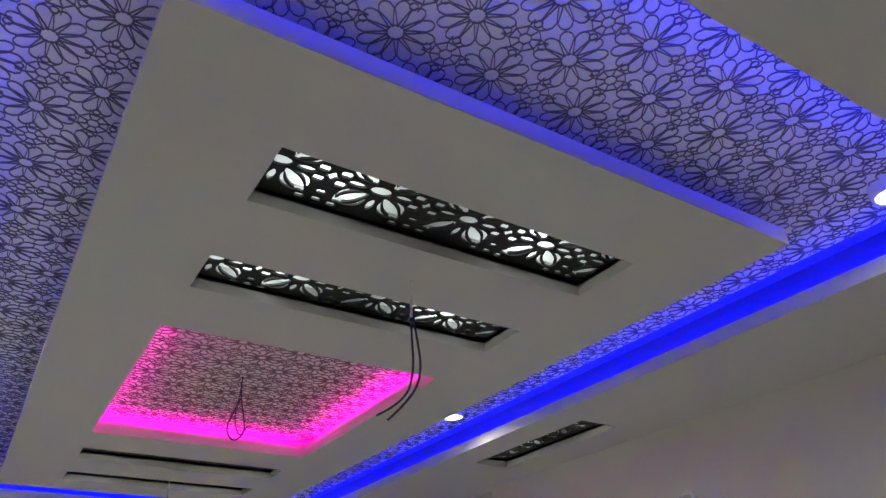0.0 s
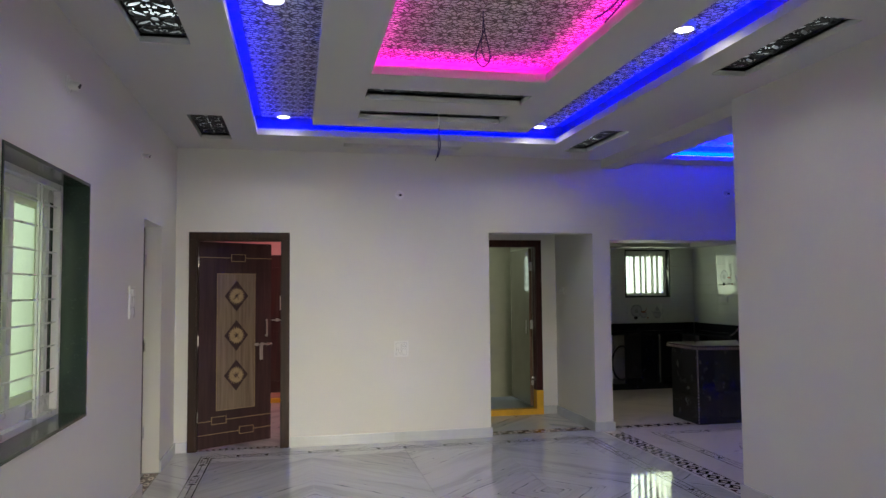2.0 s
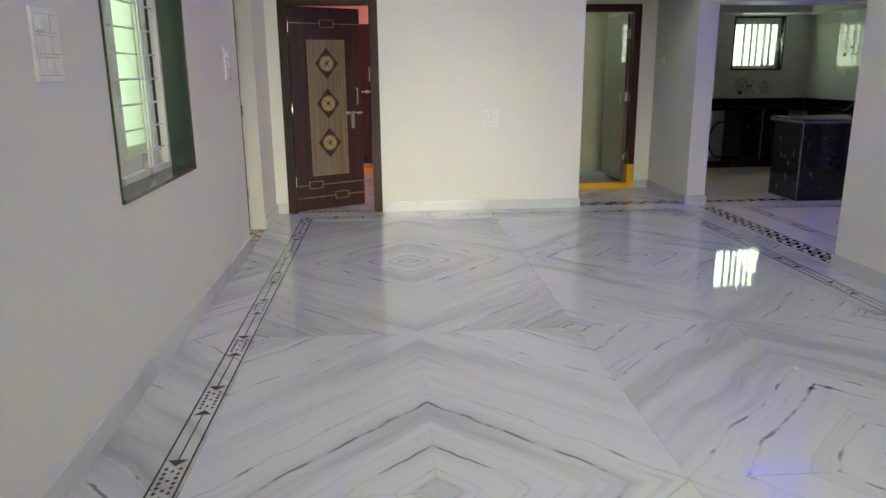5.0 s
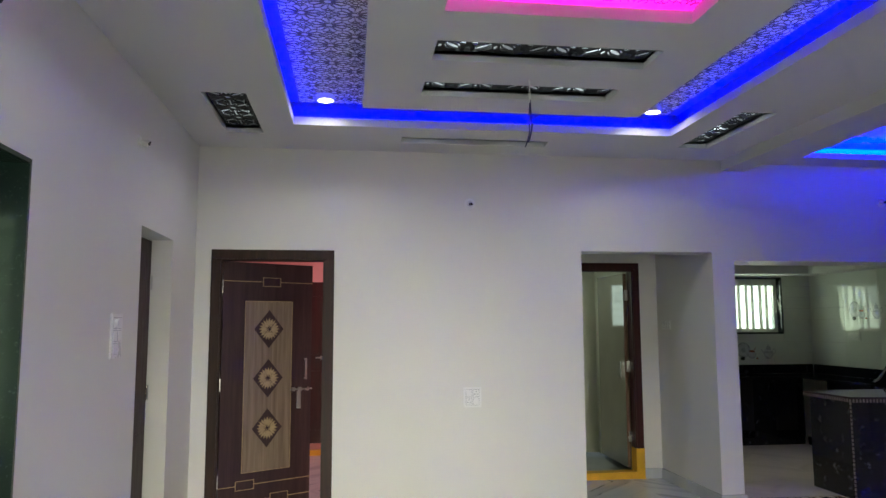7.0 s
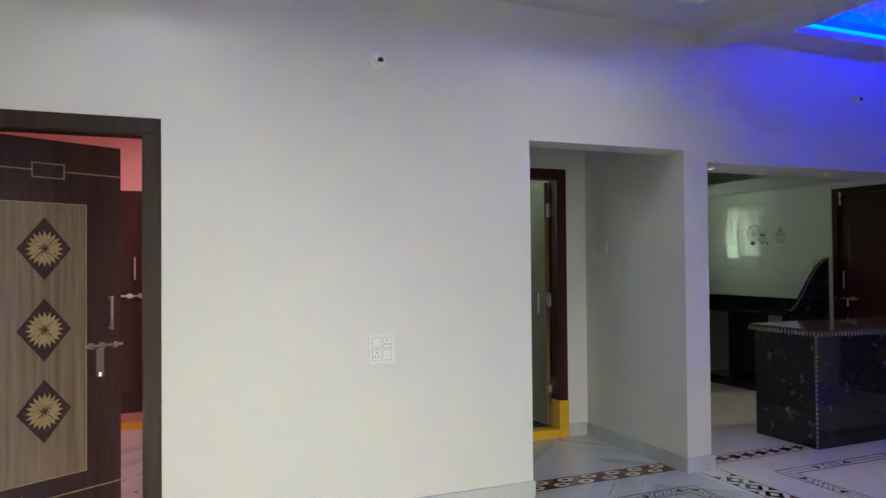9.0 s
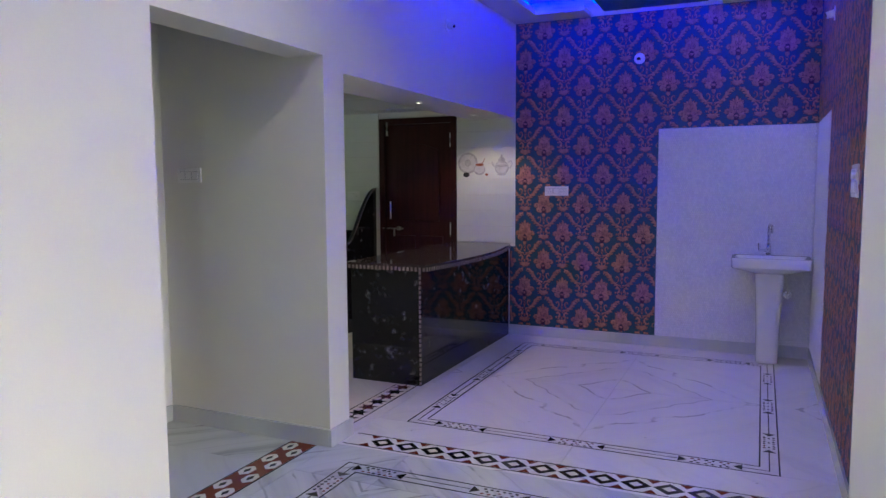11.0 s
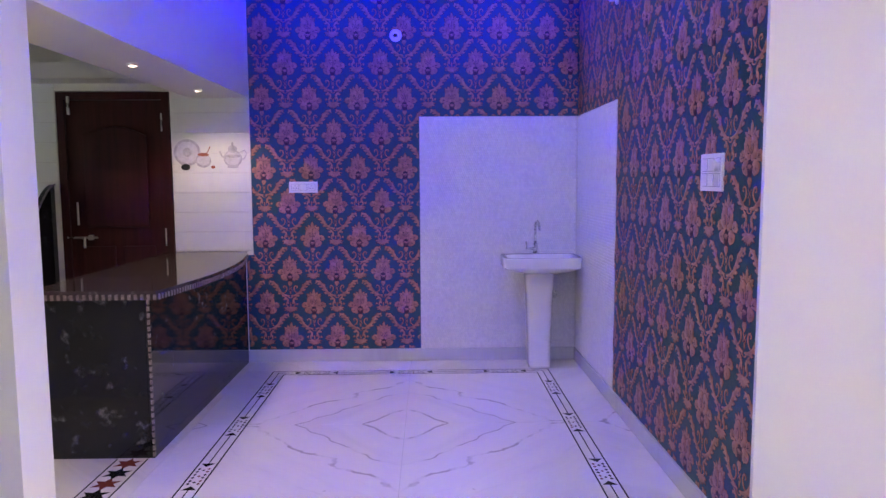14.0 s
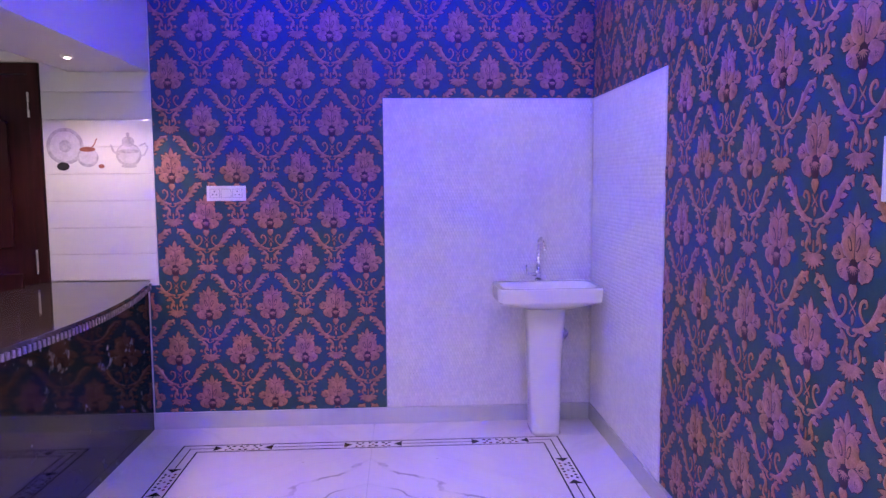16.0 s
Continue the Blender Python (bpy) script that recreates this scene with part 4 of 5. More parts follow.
def bathroom_door():
    t = thing("door_3", "maroon bathroom door frame with yellow feet, door swung open", "door", kind="structure")
    door_frame(t, 2.135, 3.088, 2.183, 8.44, 8.56, 0.085, M_MAROON, 0.30)
    bpart("threshold", (2.09, 3.088, 8.435, 8.56, 0.0, 0.07), M_YELLOW, t, 0.003, "yellow painted threshold")
    bpart("leaf_body", (2.965, 3.0, 8.58, 9.36, 0.09, 2.085), M_OLIVE, t, 0.002, "glossy olive laminate door face")
    bpart("lipping", (2.964, 3.001, 8.574, 8.579, 0.09, 2.085), wood("raw_door_edge", (0.10, 0.055, 0.035), (0.2, 0.12, 0.08), 0.5, 0.1), t, 0, "bare wooden door edge")
    for z in (0.35, 1.06, 1.8):
        bpart("hinge", (2.975, 3.003, 8.545, 8.578, z, z + 0.11), M_STEEL, t, 0.001)
    bm = bmesh.new()
    rod(bm, (2.95, 8.66, 1.0), (2.95, 8.66, 1.16), 0.008)
    part("handle", bm, M_CHROME, t)


bathroom_door()


def west_door():
    t = thing("door_4", "closed dark brown panelled door set in the west doorway", "door", kind="structure")
    y0, y1, zt = LP
    x = -1.278
    bpart("leaf_body", (x - 0.02, x + 0.018, y0 + 0.004, y1 - 0.004, 0.005, zt - 0.01), M_FRAME, t, 0.003)
    for z0, z1 in ((0.15, 0.85), (1.0, 1.95)):
        bpart("raised_panel", (x + 0.018, x + 0.030, y0 + 0.12, y1 - 0.12, z0, z1), M_FRAME, t, 0.010)
    for z in (0.3, 1.05, 1.8):
        bm = bmesh.new()
        rod(bm, (x + 0.025, y1 - 0.012, z), (x + 0.025, y1 - 0.012, z + 0.1), 0.008)
        part("hinge", bm, M_STEEL, t)


west_door()


def kitchen_door():
    t = thing("door_5", "dark maroon kitchen door with arched raised panels", "door", kind="structure")
    y0, y1 = 7.884, 8.756
    for a, b in ((y0, y0 + 0.06), (y1 - 0.06, y1)):
        bpart("jamb", (XD - 0.015, XD + 0.10, a, b, 0, 2.155), M_MAROON, t, 0.004)
    bpart("head", (XD - 0.015, XD + 0.10, y0 + 0.06, y1 - 0.06, 2.095, 2.155), M_MAROON, t, 0.004)
    bpart("leaf_body", (XD + 0.005, XD + 0.04, y0 + 0.062, y1 - 0.062, 0.01, 2.092), M_MAROON, t, 0.003)
    # arched upper panel and two lower panels
    a, b = y0 + 0.19, y1 - 0.19
    arch = [(a, 1.10), (b, 1.10), (b, 1.82)] + [(b + (a - b) * k / 10, 1.82 + 0.07 * math.sin(math.pi * k / 10)) for k in range(1, 10)] + [(a, 1.82)]
    bm = bmesh.new()
    prism(bm, arch, XD - 0.012, XD + 0.005, "x")
    bevel(bm, 0.008, 2)
    part("raised_panel", bm, M_MAROON, t)
    for a, b in ((y0 + 0.15, (y0 + y1) / 2 - 0.03), ((y0 + y1) / 2 + 0.03, y1 - 0.15)):
        bpart("raised_panel", (XD - 0.012, XD + 0.005, a, b, 0.2, 0.95), M_MAROON, t, 0.010)
    bm = bmesh.new()
    rod(bm, (XD - 0.02, 8.48, 1.02), (XD - 0.02, 8.72, 1.02), 0.008)
    box(bm, XD - 0.03, XD + 0.005, 8.52, 8.55, 1.0, 1.04)
    rod(bm, (XD - 0.03, 8.58, 1.02), (XD - 0.03, 8.58, 0.94), 0.01)
    part("bolt", bm, M_STEEL, t)
    bm = bmesh.new()
    rod(bm, (XD - 0.03, 8.62, 1.12), (XD - 0.03, 8.62, 1.3), 0.008)
    part("pull_handle", bm, M_STEEL, t)
    bm = bmesh.new()
    rod(bm, (XD - 0.015, 8.66, 1.98), (XD - 0.015, 8.66, 2.12), 0.012)
    part("tower_bolt", bm, M_STEEL, t)
    for z in (0.95, 1.85):
        bm = bmesh.new()
        rod(bm, (XD - 0.018, y0 + 0.06, z), (XD - 0.018, y0 + 0.06, z + 0.14), 0.006)
        part("hinge", bm, M_STEEL, t)


kitchen_door()

# ---- wash basin ----
def superloop(cx, cy, rx, ry, z, n=40, power=4.0):
    out = []
    for i in range(n):
        a = 2 * math.pi * i / n
        ca, sa = math.cos(a), math.sin(a)
        k = (abs(ca) ** power + abs(sa) ** power) ** (-1 / power)
        out.append((cx + rx * ca * k, cy + ry * sa * k, z))
    return out


def loft(bm, loops, cap0=True, cap1=True):
    rows = [[bm.verts.new(p) for p in l] for l in loops]
    n = len(rows[0])
    for a, b in zip(rows, rows[1:]):
        for i in range(n):
            bm.faces.new((a[i], a[(i + 1) % n], b[(i + 1) % n], b[i]))
    if cap0:
        bm.faces.new(rows[0][::-1])
    if cap1:
        bm.faces.new(rows[-1])


def wash_basin():
    t = thing("wash_basin", "white ceramic pedestal wash basin in the mosaic corner", "wash basin")
    t.location = (6.545, 4.998, 0)
    X, RX, RY = -0.195, 0.188, 0.300
    bm = bmesh.new()
    loft(bm, [superloop(X + 0.05, 0, 0.10, 0.10, 0.72, power=3), superloop(X + 0.02, 0, 0.14, 0.19, 0.752, power=4), superloop(X, 0, RX - 0.012, RY - 0.012, 0.782, power=9), superloop(X, 0, RX - 0.004, RY - 0.004, 0.792, power=12),
              superloop(X, 0, RX, RY, 0.862, power=14), superloop(X, 0, RX - 0.004, RY - 0.004, 0.870, power=14), superloop(X - 0.02, 0, RX - 0.045, RY - 0.03, 0.870, power=8),
              superloop(X - 0.02, 0, RX - 0.052, RY - 0.038, 0.864, power=8), superloop(X - 0.01, 0, RX - 0.09, RY - 0.08, 0.79, power=5), superloop(X, 0, 0.03, 0.03, 0.772, power=2)])
    part("bowl", bm, M_CERAMIC, t, "", True).data.set_sharp_from_angle(angle=radians(32))
    bm = bmesh.new()
    loft(bm, [superloop(X + 0.03, 0.005, 0.115, 0.086, 0.0, power=5), superloop(X + 0.03, 0.005, 0.112, 0.084, 0.02, power=5), superloop(X + 0.03, 0.005, 0.105, 0.092, 0.3, power=4), superloop(X + 0.03, 0.005, 0.11, 0.104, 0.6, power=4), superloop(X + 0.03, 0.005, 0.125, 0.114, 0.74, power=4)])
    part("pedestal", bm, M_CERAMIC, t, "tapered ceramic pedestal", True)
    # tap on the rear ledge
    bm = bmesh.new()
    tx, ty, tz = -0.055, 0.02, 0.870
    rod(bm, (tx, ty, tz), (tx, ty, tz + 0.010), 0.026, 18)
    rod(bm, (tx, ty, tz + 0.010), (tx, ty, tz + 0.09), 0.019, 18)
    pts = [(tx, ty, tz + 0.09), (tx, ty, tz + 0.17), (tx, ty, tz + 0.225), (tx - 0.012, ty - 0.004, tz + 0.248), (tx - 0.035, ty - 0.01, tz + 0.258), (tx - 0.06, ty - 0.018, tz + 0.250), (tx - 0.072, ty - 0.022, tz + 0.225), (tx - 0.075, ty - 0.023, tz + 0.19)]
    for p, q in zip(pts, pts[1:]):
        rod(bm, p, q, 0.0115, 14)
    part("spout", bm, M_CHROME, t, "curved chrome spout", True)
    bm = bmesh.new()
    rod(bm, (tx - 0.005, ty + 0.01, tz + 0.045), (tx - 0.03, ty + 0.075, tz + 0.045), 0.012, 12)
    rod(bm, (tx - 0.03, ty + 0.07, tz + 0.045), (tx - 0.032, ty + 0.075, tz + 0.105), 0.007, 10)
    part("tap_lever", bm, M_CHROME, t, "chrome lever")
    bm = bmesh.new()
    rod(bm, (X, 0.03, 0.782), (X, 0.03, 0.785), 0.02, 16)
    part("waste", bm, M_CHROME, t)
    # stop valve and hose beside the pedestal
    bm = bmesh.new()
    rod(bm, (-0.004, -0.14, 0.54), (-0.012, -0.14, 0.54), 0.034, 20)
    rod(bm, (-0.012, -0.14, 0.54), (-0.05, -0.14, 0.54), 0.012, 12)
    for a in range(3):
        an = a * 2.1 + 0.4
        rod(bm, (-0.05, -0.14, 0.54), (-0.05, -0.14 + 0.028 * math.cos(an), 0.54 + 0.028 * math.sin(an)), 0.006, 8)
    part("stop_valve", bm, M_CHROME, t)
    bm = bmesh.new()
    hose = [(-0.035, -0.14, 0.55), (-0.035, -0.135, 0.62), (-0.04, -0.12, 0.68), (-0.05, -0.1, 0.73)]
    for a, b in zip(hose, hose[1:]):
        rod(bm, a, b, 0.007, 8)
    part("hose", bm, M_WHITE, t)


wash_basin()


# ---- bar counter ----
def bar_counter():
    t = thing("bar_counter", "black granite bar counter with a bowed brown top", "counter")
    x0, x1, y0, y1 = 4.557, XD - 0.021, 7.321, 7.90
    bpart("end_panel", (x0, x0 + 0.02, y0 + 0.022, y1, 0.001, 0.86), M_BLACK, t, 0.001, "polished black granite end")
    bpart("front_panel", (x0, x1, y0, y0 + 0.02, 0.001, 0.86), M_BLACK, t, 0.001, "polished black granite front")
    bpart("back_panel", (x0 + 0.022, x1, y1 - 0.02, y1, 0.001, 0.86), M_BLACK, t, 0.001)
    bm = bmesh.new()
    for k in range(24):
        z = 0.01 + k * 0.0355
        box(bm, x0 - 0.004, x0 + 0.008, y0 - 0.004, y0 + 0.008, z, z + 0.024, 0)
        box(bm, x0 - 0.003, x0 + 0.007, y0 - 0.003, y0 + 0.007, z + 0.024, z + 0.0355, 1)
    tagged(part("chain_edge", bm, [M_CHAIN, M_TOP], t, "twisted ivory and brown corner moulding"), kind="stuff")
    # top: its dining side bows outwards
    n = 28
    front = []
    for k in range(n + 1):
        s = k / n
        front.append((x0 - 0.04 + (x1 - x0 + 0.04) * s, y0 - 0.045 - 0.13 * math.sin(math.pi * min(1, s * 0.97 + 0.03)) ** 0.9 + 0.03 * s))
    poly = [(x0 - 0.04, y1 + 0.03)] + front + [(x1, y1 + 0.03)]
    bm = bmesh.new()
    prism(bm, poly, 0.885, 0.903)
    bevel(bm, 0.003)
    part("worktop", bm, M_TOP, t, "polished brown granite top")
    edge = [(x0 - 0.04, y1 + 0.03), (x0 - 0.04, y1 - 0.15), (x0 - 0.04, y1 - 0.33)] + front
    bm = bmesh.new()
    flip = 0
    for a, b in zip(edge, edge[1:]):
        l = math.hypot(b[0] - a[0], b[1] - a[1])
        m = max(1, round(l / 0.016))
        for i in range(m):
            p = [tuple(a[j] + (b[j] - a[j]) * (i + f) / m for j in (0, 1)) for f in (0.04, 0.96)]
            (ax, ay), (bx, by) = p
            dx, dy = (by - ay) / (l / m), -(bx - ax) / (l / m)
            flip += 1
            o = 0.006 if flip % 2 else 0.003
            prism(bm, [(ax - dx * 0.02, ay - dy * 0.02), (ax - dx * -0.0 + (-dx) * -o, ay + dy * o), (bx + dx * o, by + dy * o), (bx - dx * 0.02, by - dy * 0.02)], 0.856, 0.8845, "z", flip % 2)
    tagged(part("chain_edge", bm, [M_TOP, M_CHAIN], t, "twisted chain moulding under the top"), kind="stuff")


bar_counter()


# ---- kitchen ----
def kitchen():
    t = thing("kitchen_counter", "black granite kitchen counter with open bays", "kitchen counter")
    yf = YK - 0.60
    bm = bmesh.new()
    prism(bm, [(KIT[0] + 0.001, YK - 0.012), (KIT[0] + 0.001, yf), (5.98, yf), (5.98, 8.84), (XD - 0.013, 8.84), (XD - 0.013, YK - 0.012)], 0.84, 0.865)
    bevel(bm, 0.004)
    part("worktop", bm, M_BLACK, t, "polished black granite worktop")
    bpart("plinth", (KIT[0] + 0.01, 5.98, yf + 0.02, YK - 0.02, 0.0, 0.10), M_BLACK, t, 0.002)
    bpart("plinth", (6.0, XD - 0.02, 8.87, YK - 0.61, 0.0, 0.10), M_BLACK, t, 0.002)
    for x in (3.9, 4.62, 5.28, 5.92):
        bpart("upright", (x, x + 0.06 if x != 5.28 else x + 0.30, yf + 0.01, YK - 0.02, 0.10, 0.84), M_BLACK, t, 0.002)
    for y in (8.86, 9.6):
        bpart("upright", (6.0, XD - 0.02, y, y + 0.06, 0.10, 0.84), M_BLACK, t, 0.002)
    bpart("splash", (KIT[0] + 0.01, XD - 0.03, YK - 0.025, YK - 0.012, 0.866, 0.99), M_BLACK, t, 0.001)
    bpart("splash", (XD - 0.026, XD - 0.012, 8.84, YK - 0.03, 0.866, 0.99), M_BLACK, t, 0.001)
    g = thing("hose_ring", "dark rubber hose ring hanging in the open bay", "hose")
    bm = bmesh.new()
    for k in range(20):
        a, b = 2 * math.pi * k / 20, 2 * math.pi * (k + 1) / 20
        rod(bm, (4.98 + 0.16 * math.cos(a), yf + 0.06, 0.41 + 0.26 * math.sin(a)), (4.98 + 0.16 * math.cos(b), yf + 0.06, 0.41 + 0.26 * math.sin(b)), 0.014, 8)
    part("hose", bm, M_FRET, g)
    # S-curved black granite screen at the counter's end
    s = thing("granite_screen", "black granite screen with an S-curved top edge", "partition")
    curve = []
    for k in range(15):
        w = k / 14
        curve.append((XD - 0.016 - 0.58 * w, 1.44 - 0.545 * (0.5 - 0.5 * math.cos(math.pi * w ** 1.15)) - 0.02 * math.sin(2 * math.pi * w)))
    bm = bmesh.new()
    prism(bm, [(XD - 0.016, 0.0), *curve, (curve[-1][0], 0.0)], 8.80, 8.835, "y")
    part("panel", bm, M_BLACK, s)
    bm = bmesh.new()
    for (xa, za), (xb, zb) in zip(curve, curve[1:]):
        for w in (0.1, 0.6):
            x, z = xa + (xb - xa) * w, za + (zb - za) * w
            rod(bm, (x, 8.795, z), (x - 0.012, 8.795, z + (zb - za) / 3), 0.008, 6)
    tagged(part("chain_edge", bm, M_CHAIN, s, "twisted chain moulding along the curve"), kind="stuff")
    # wall tiles with thin joints
    def tiles(axis, a0, a1, plane, z0, z1, hole=None):
        w = thing("wall_tiles", "white glazed wall tiles laid in horizontal courses", "wall tiles", kind="structure")
        h, l = 0.155, 0.62
        z = z0
        while z < z1 - 0.01:
            zz = min(z + h, z1)
            a = a0
            while a < a1 - 0.01:
                b = min(a + l, a1)
                pieces = [(a, b)]
                if hole and zz > hole[2] and z < hole[3]:
                    pieces = [(p, q) for p, q in ((a, min(b, hole[0])), (max(a, hole[1]), b)) if q - p > 0.01]
                for p, q in pieces:
                    d = (p + 0.001, q - 0.001, plane - 0.010, plane, z + 0.0015, zz - 0.0015) if axis == "x" else (plane - 0.010, plane, p + 0.001, q - 0.001, z + 0.0015, zz - 0.0015)
                    bpart("tile", d, M_TILE, w, 0.004)
                a = b
            z = zz
    tiles("x", KIT[0], XD - 0.01, YK, 0.99, 2.22, (5.32, 6.13, 1.41, 2.20))
    tiles("y", 8.765, YK - 0.01, XD, 0.99, 2.22)
    tiles("y", 7.262, 7.878, XD, 0.906, 2.107)


kitchen()


def crockery(name, at, kind, label):
    """Printed crockery on the tiles, drawn as thin reliefs; at(u, v, h)."""
    t = thing(name, label, "tile print")
    grey, pale, warm = M_PRINT
    def disc(bm, cu, cv, ru, rv, h, mi, n=26, a0=0.0, a1=2 * math.pi):
        bm.faces.new([bm.verts.new(at(cu + ru * math.cos(a0 + (a1 - a0) * i / n), cv + rv * math.sin(a0 + (a1 - a0) * i / n), h)) for i in range(n)]).material_index = mi
    bm = bmesh.new()
    if kind == "plate":
        disc(bm, -0.05, 0.03, 0.105, 0.105, 0.0008, 0)
        disc(bm, -0.05, 0.03, 0.085, 0.085, 0.0012, 1)
        disc(bm, -0.05, 0.03, 0.035, 0.035, 0.0016, 0)
        disc(bm, 0.075, -0.035, 0.06, 0.055, 0.0020, 0)
        disc(bm, 0.075, -0.03, 0.05, 0.043, 0.0024, 1)
        disc(bm, 0.075, 0.012, 0.045, 0.014, 0.0028, 2)
        ribbon(bm, [(0.09, 0.01), (0.115, 0.04), (0.13, 0.075)], 0.007, lambda u, v, h: at(u, v, 0.003), 0.0, 2)
        disc(bm, -0.065, -0.085, 0.035, 0.024, 0.0032, 3)
        disc(bm, 0.15, -0.085, 0.017, 0.012, 0.0032, 2)
    else:
        disc(bm, 0.0, -0.02, 0.072, 0.068, 0.0008, 0)
        disc(bm, 0.0, -0.015, 0.062, 0.055, 0.0012, 1)
        disc(bm, 0.0, 0.0, 0.067, 0.012, 0.0016, 0)
        disc(bm, 0.0, 0.055, 0.036, 0.03, 0.0020, 0)
        disc(bm, 0.0, 0.096, 0.010, 0.012, 0.0024, 0)
        disc(bm, 0.0, -0.085, 0.045, 0.010, 0.0024, 0)
        ribbon(bm, [(0.06, 0.03), (0.095, 0.045), (0.11, 0.02), (0.09, -0.02), (0.06, -0.03)], 0.010, lambda u, v, h: at(u, v, 0.002), 0.0, 0)
        ribbon(bm, [(-0.055, -0.02), (-0.085, 0.0), (-0.10, 0.04)], 0.012, lambda u, v, h: at(u, v, 0.002), 0.0, 0)
    part("print", bm, [grey, pale, warm, M_FRET], t)


M_PRINT = (mat("print_grey", (0.50, 0.51, 0.52), 0.1, var=0.3, scale=25), mat("print_pale", (0.64, 0.65, 0.66), 0.1, var=0.15, scale=25), mat("print_rust", (0.35, 0.13, 0.08), 0.1, var=0.2, scale=25))
for kind, y in (("plate", 7.705), ("kettle", 7.40)):
    crockery("tile_print", lambda u, v, h, y=y: (XD - 0.0105 - h, y - u, 1.655 + v), kind, "grey printed crockery on the white tiles")
for kind, x in (("plate", 5.56), ("kettle", 5.88), ("plate", 4.6), ("kettle", 4.95)):
    crockery("tile_print", lambda u, v, h, x=x: (x + u, YK - 0.0105 - h, 1.16 + v), kind, "grey printed crockery on the white tiles")
for kind, y in (("plate", 9.75), ("kettle", 9.42)):
    crockery("tile_print", lambda u, v, h, y=y: (XD - 0.0105 - h, y - u, 1.70 + v), kind, "grey printed crockery on the white tiles")


# ---- switches, sockets, ceiling cameras' boxes ----
def switch_plate(at, w, h, cols, rows, label, knob=False, sockets=()):
    """at(u, v, d): u along the wall, v up, d out of it, from the plate's middle."""
    t = thing("switch_plate", label, "switch plate")

    def slab(bm, u0, u1, v0, v1, d0, d1, mi=0):
        vs = [bm.verts.new(at(u, v, d)) for d in (d0, d1) for v in (v0, v1) for u in (u0, u1)]
        for f in ((0, 2, 3, 1), (4, 5, 7, 6), (0, 1, 5, 4), (2, 6, 7, 3), (0, 4, 6, 2), (1, 3, 7, 5)):
            bm.faces.new([vs[i] for i in f]).material_index = mi
    bm = bmesh.new()
    slab(bm, -w / 2, w / 2, -h / 2, h / 2, 0, 0.011)
    bevel(bm, 0.003)
    part("plate", bm, M_WHITE, t)
    cw, ch = (w - 0.03) / cols, (h - 0.03) / rows
    for i in range(cols):
        for j in range(rows):
            u, v = -w / 2 + 0.015 + cw * (i + 0.5), -h / 2 + 0.015 + ch * (j + 0.5)
            bm = bmesh.new()
            slab(bm, u - cw * 0.44, u + cw * 0.44, v - ch * 0.44, v + ch * 0.44, 0.0108, 0.0114, 1)
            slab(bm, u - cw * 0.40, u + cw * 0.40, v - ch * 0.41, v + ch * 0.41, 0.011, 0.0145, 0)
            if (i, j) in sockets:
                for du, dv in ((0, 0.2), (-0.17, -0.12), (0.17, -0.12)):
                    slab(bm, u + du * cw - 0.004, u + du * cw + 0.004, v + dv * ch - 0.004, v + dv * ch + 0.004, 0.0145, 0.0149, 1)
            part("socket" if (i, j) in sockets else "rocker", bm, [M_WHITE, M_SHADE], t)
    if knob:
        bm = bmesh.new()
        u, v = w / 2 - 0.045, h / 2 - 0.05
        rod(bm, at(u, v, 0.011), at(u, v, 0.03), 0.021, 18)
        part("dimmer_knob", bm, M_WHITE, t, "round dimmer knob")


def on_x(x, y, z, s):
    return lambda u, v, d: (x + s * d, y + u * -s, z + v)


def on_y(x, y, z, s):
    return lambda u, v, d: (x + u * (1 if s < 0 else -1), y + s * d, z + v)


switch_plate(on_y(1.125, YB, 0.957, -1), 0.15, 0.165, 2, 2, "white switch and socket plate on the cream wall", sockets=((1, 1), (0, 0)))
switch_plate(on_x(XW, 5.375, 1.50, 1), 0.17, 0.235, 2, 3, "white six-switch plate beside the west doorway", True)
switch_plate(on_x(XW, 2.50, 1.535, 1), 0.20, 0.245, 3, 3, "white switch plate with dimmer beside the window", True)
switch_plate(on_x(PASS[1], 8.235, 1.54, -1), 0.18, 0.085, 3, 1, "white three-switch plate in the passage recess")
switch_plate(on_x(XD - 0.003, 6.853, 1.408, -1), 0.225, 0.088, 3, 1, "white socket plate on the damask wallpaper", sockets=((0, 0), (2, 0)))
switch_plate(on_y(3.835, YD + 0.003, 1.487, 1), 0.225, 0.155, 3, 2, "white six-switch plate with dimmer on the damask wallpaper", True)
switch_plate(on_x(XD - 0.012, 9.83, 1.38, -1), 0.22, 0.09, 3, 1, "white socket plate on the kitchen tiles", sockets=((0, 0),))
switch_plate(on_x(XD - 0.012, 9.07, 1.36, -1), 0.15, 0.09, 2, 1, "white socket plate on the kitchen tiles", sockets=((0, 0),))


def wall_point(at, label, drum=True):
    """A round white conduit box or lamp holder on the wall."""
    t = thing("wall_light_point", label, "light point", "bare wall light points")
    bm = bmesh.new()
    rod(bm, at(0, 0, 0), at(0, 0, 0.008), 0.048 if drum else 0.03, 24)
    part("rose", bm, M_WHITE, t)
    bm = bmesh.new()
    rod(bm, at(0, 0, 0.008), at(0, -0.012, 0.055), 0.026 if drum else 0.012, 18, 0.022)
    part("holder", bm, M_WHITE, t)
    # No real opening: a flat black disc gives the shade inside the holder.
    bm = bmesh.new()
    rod(bm, at(0, -0.012, 0.0552), at(0, -0.013, 0.057), 0.017, 16)
    part("hole", bm, M_FRET, t, "black disc drawn as the shaded opening")


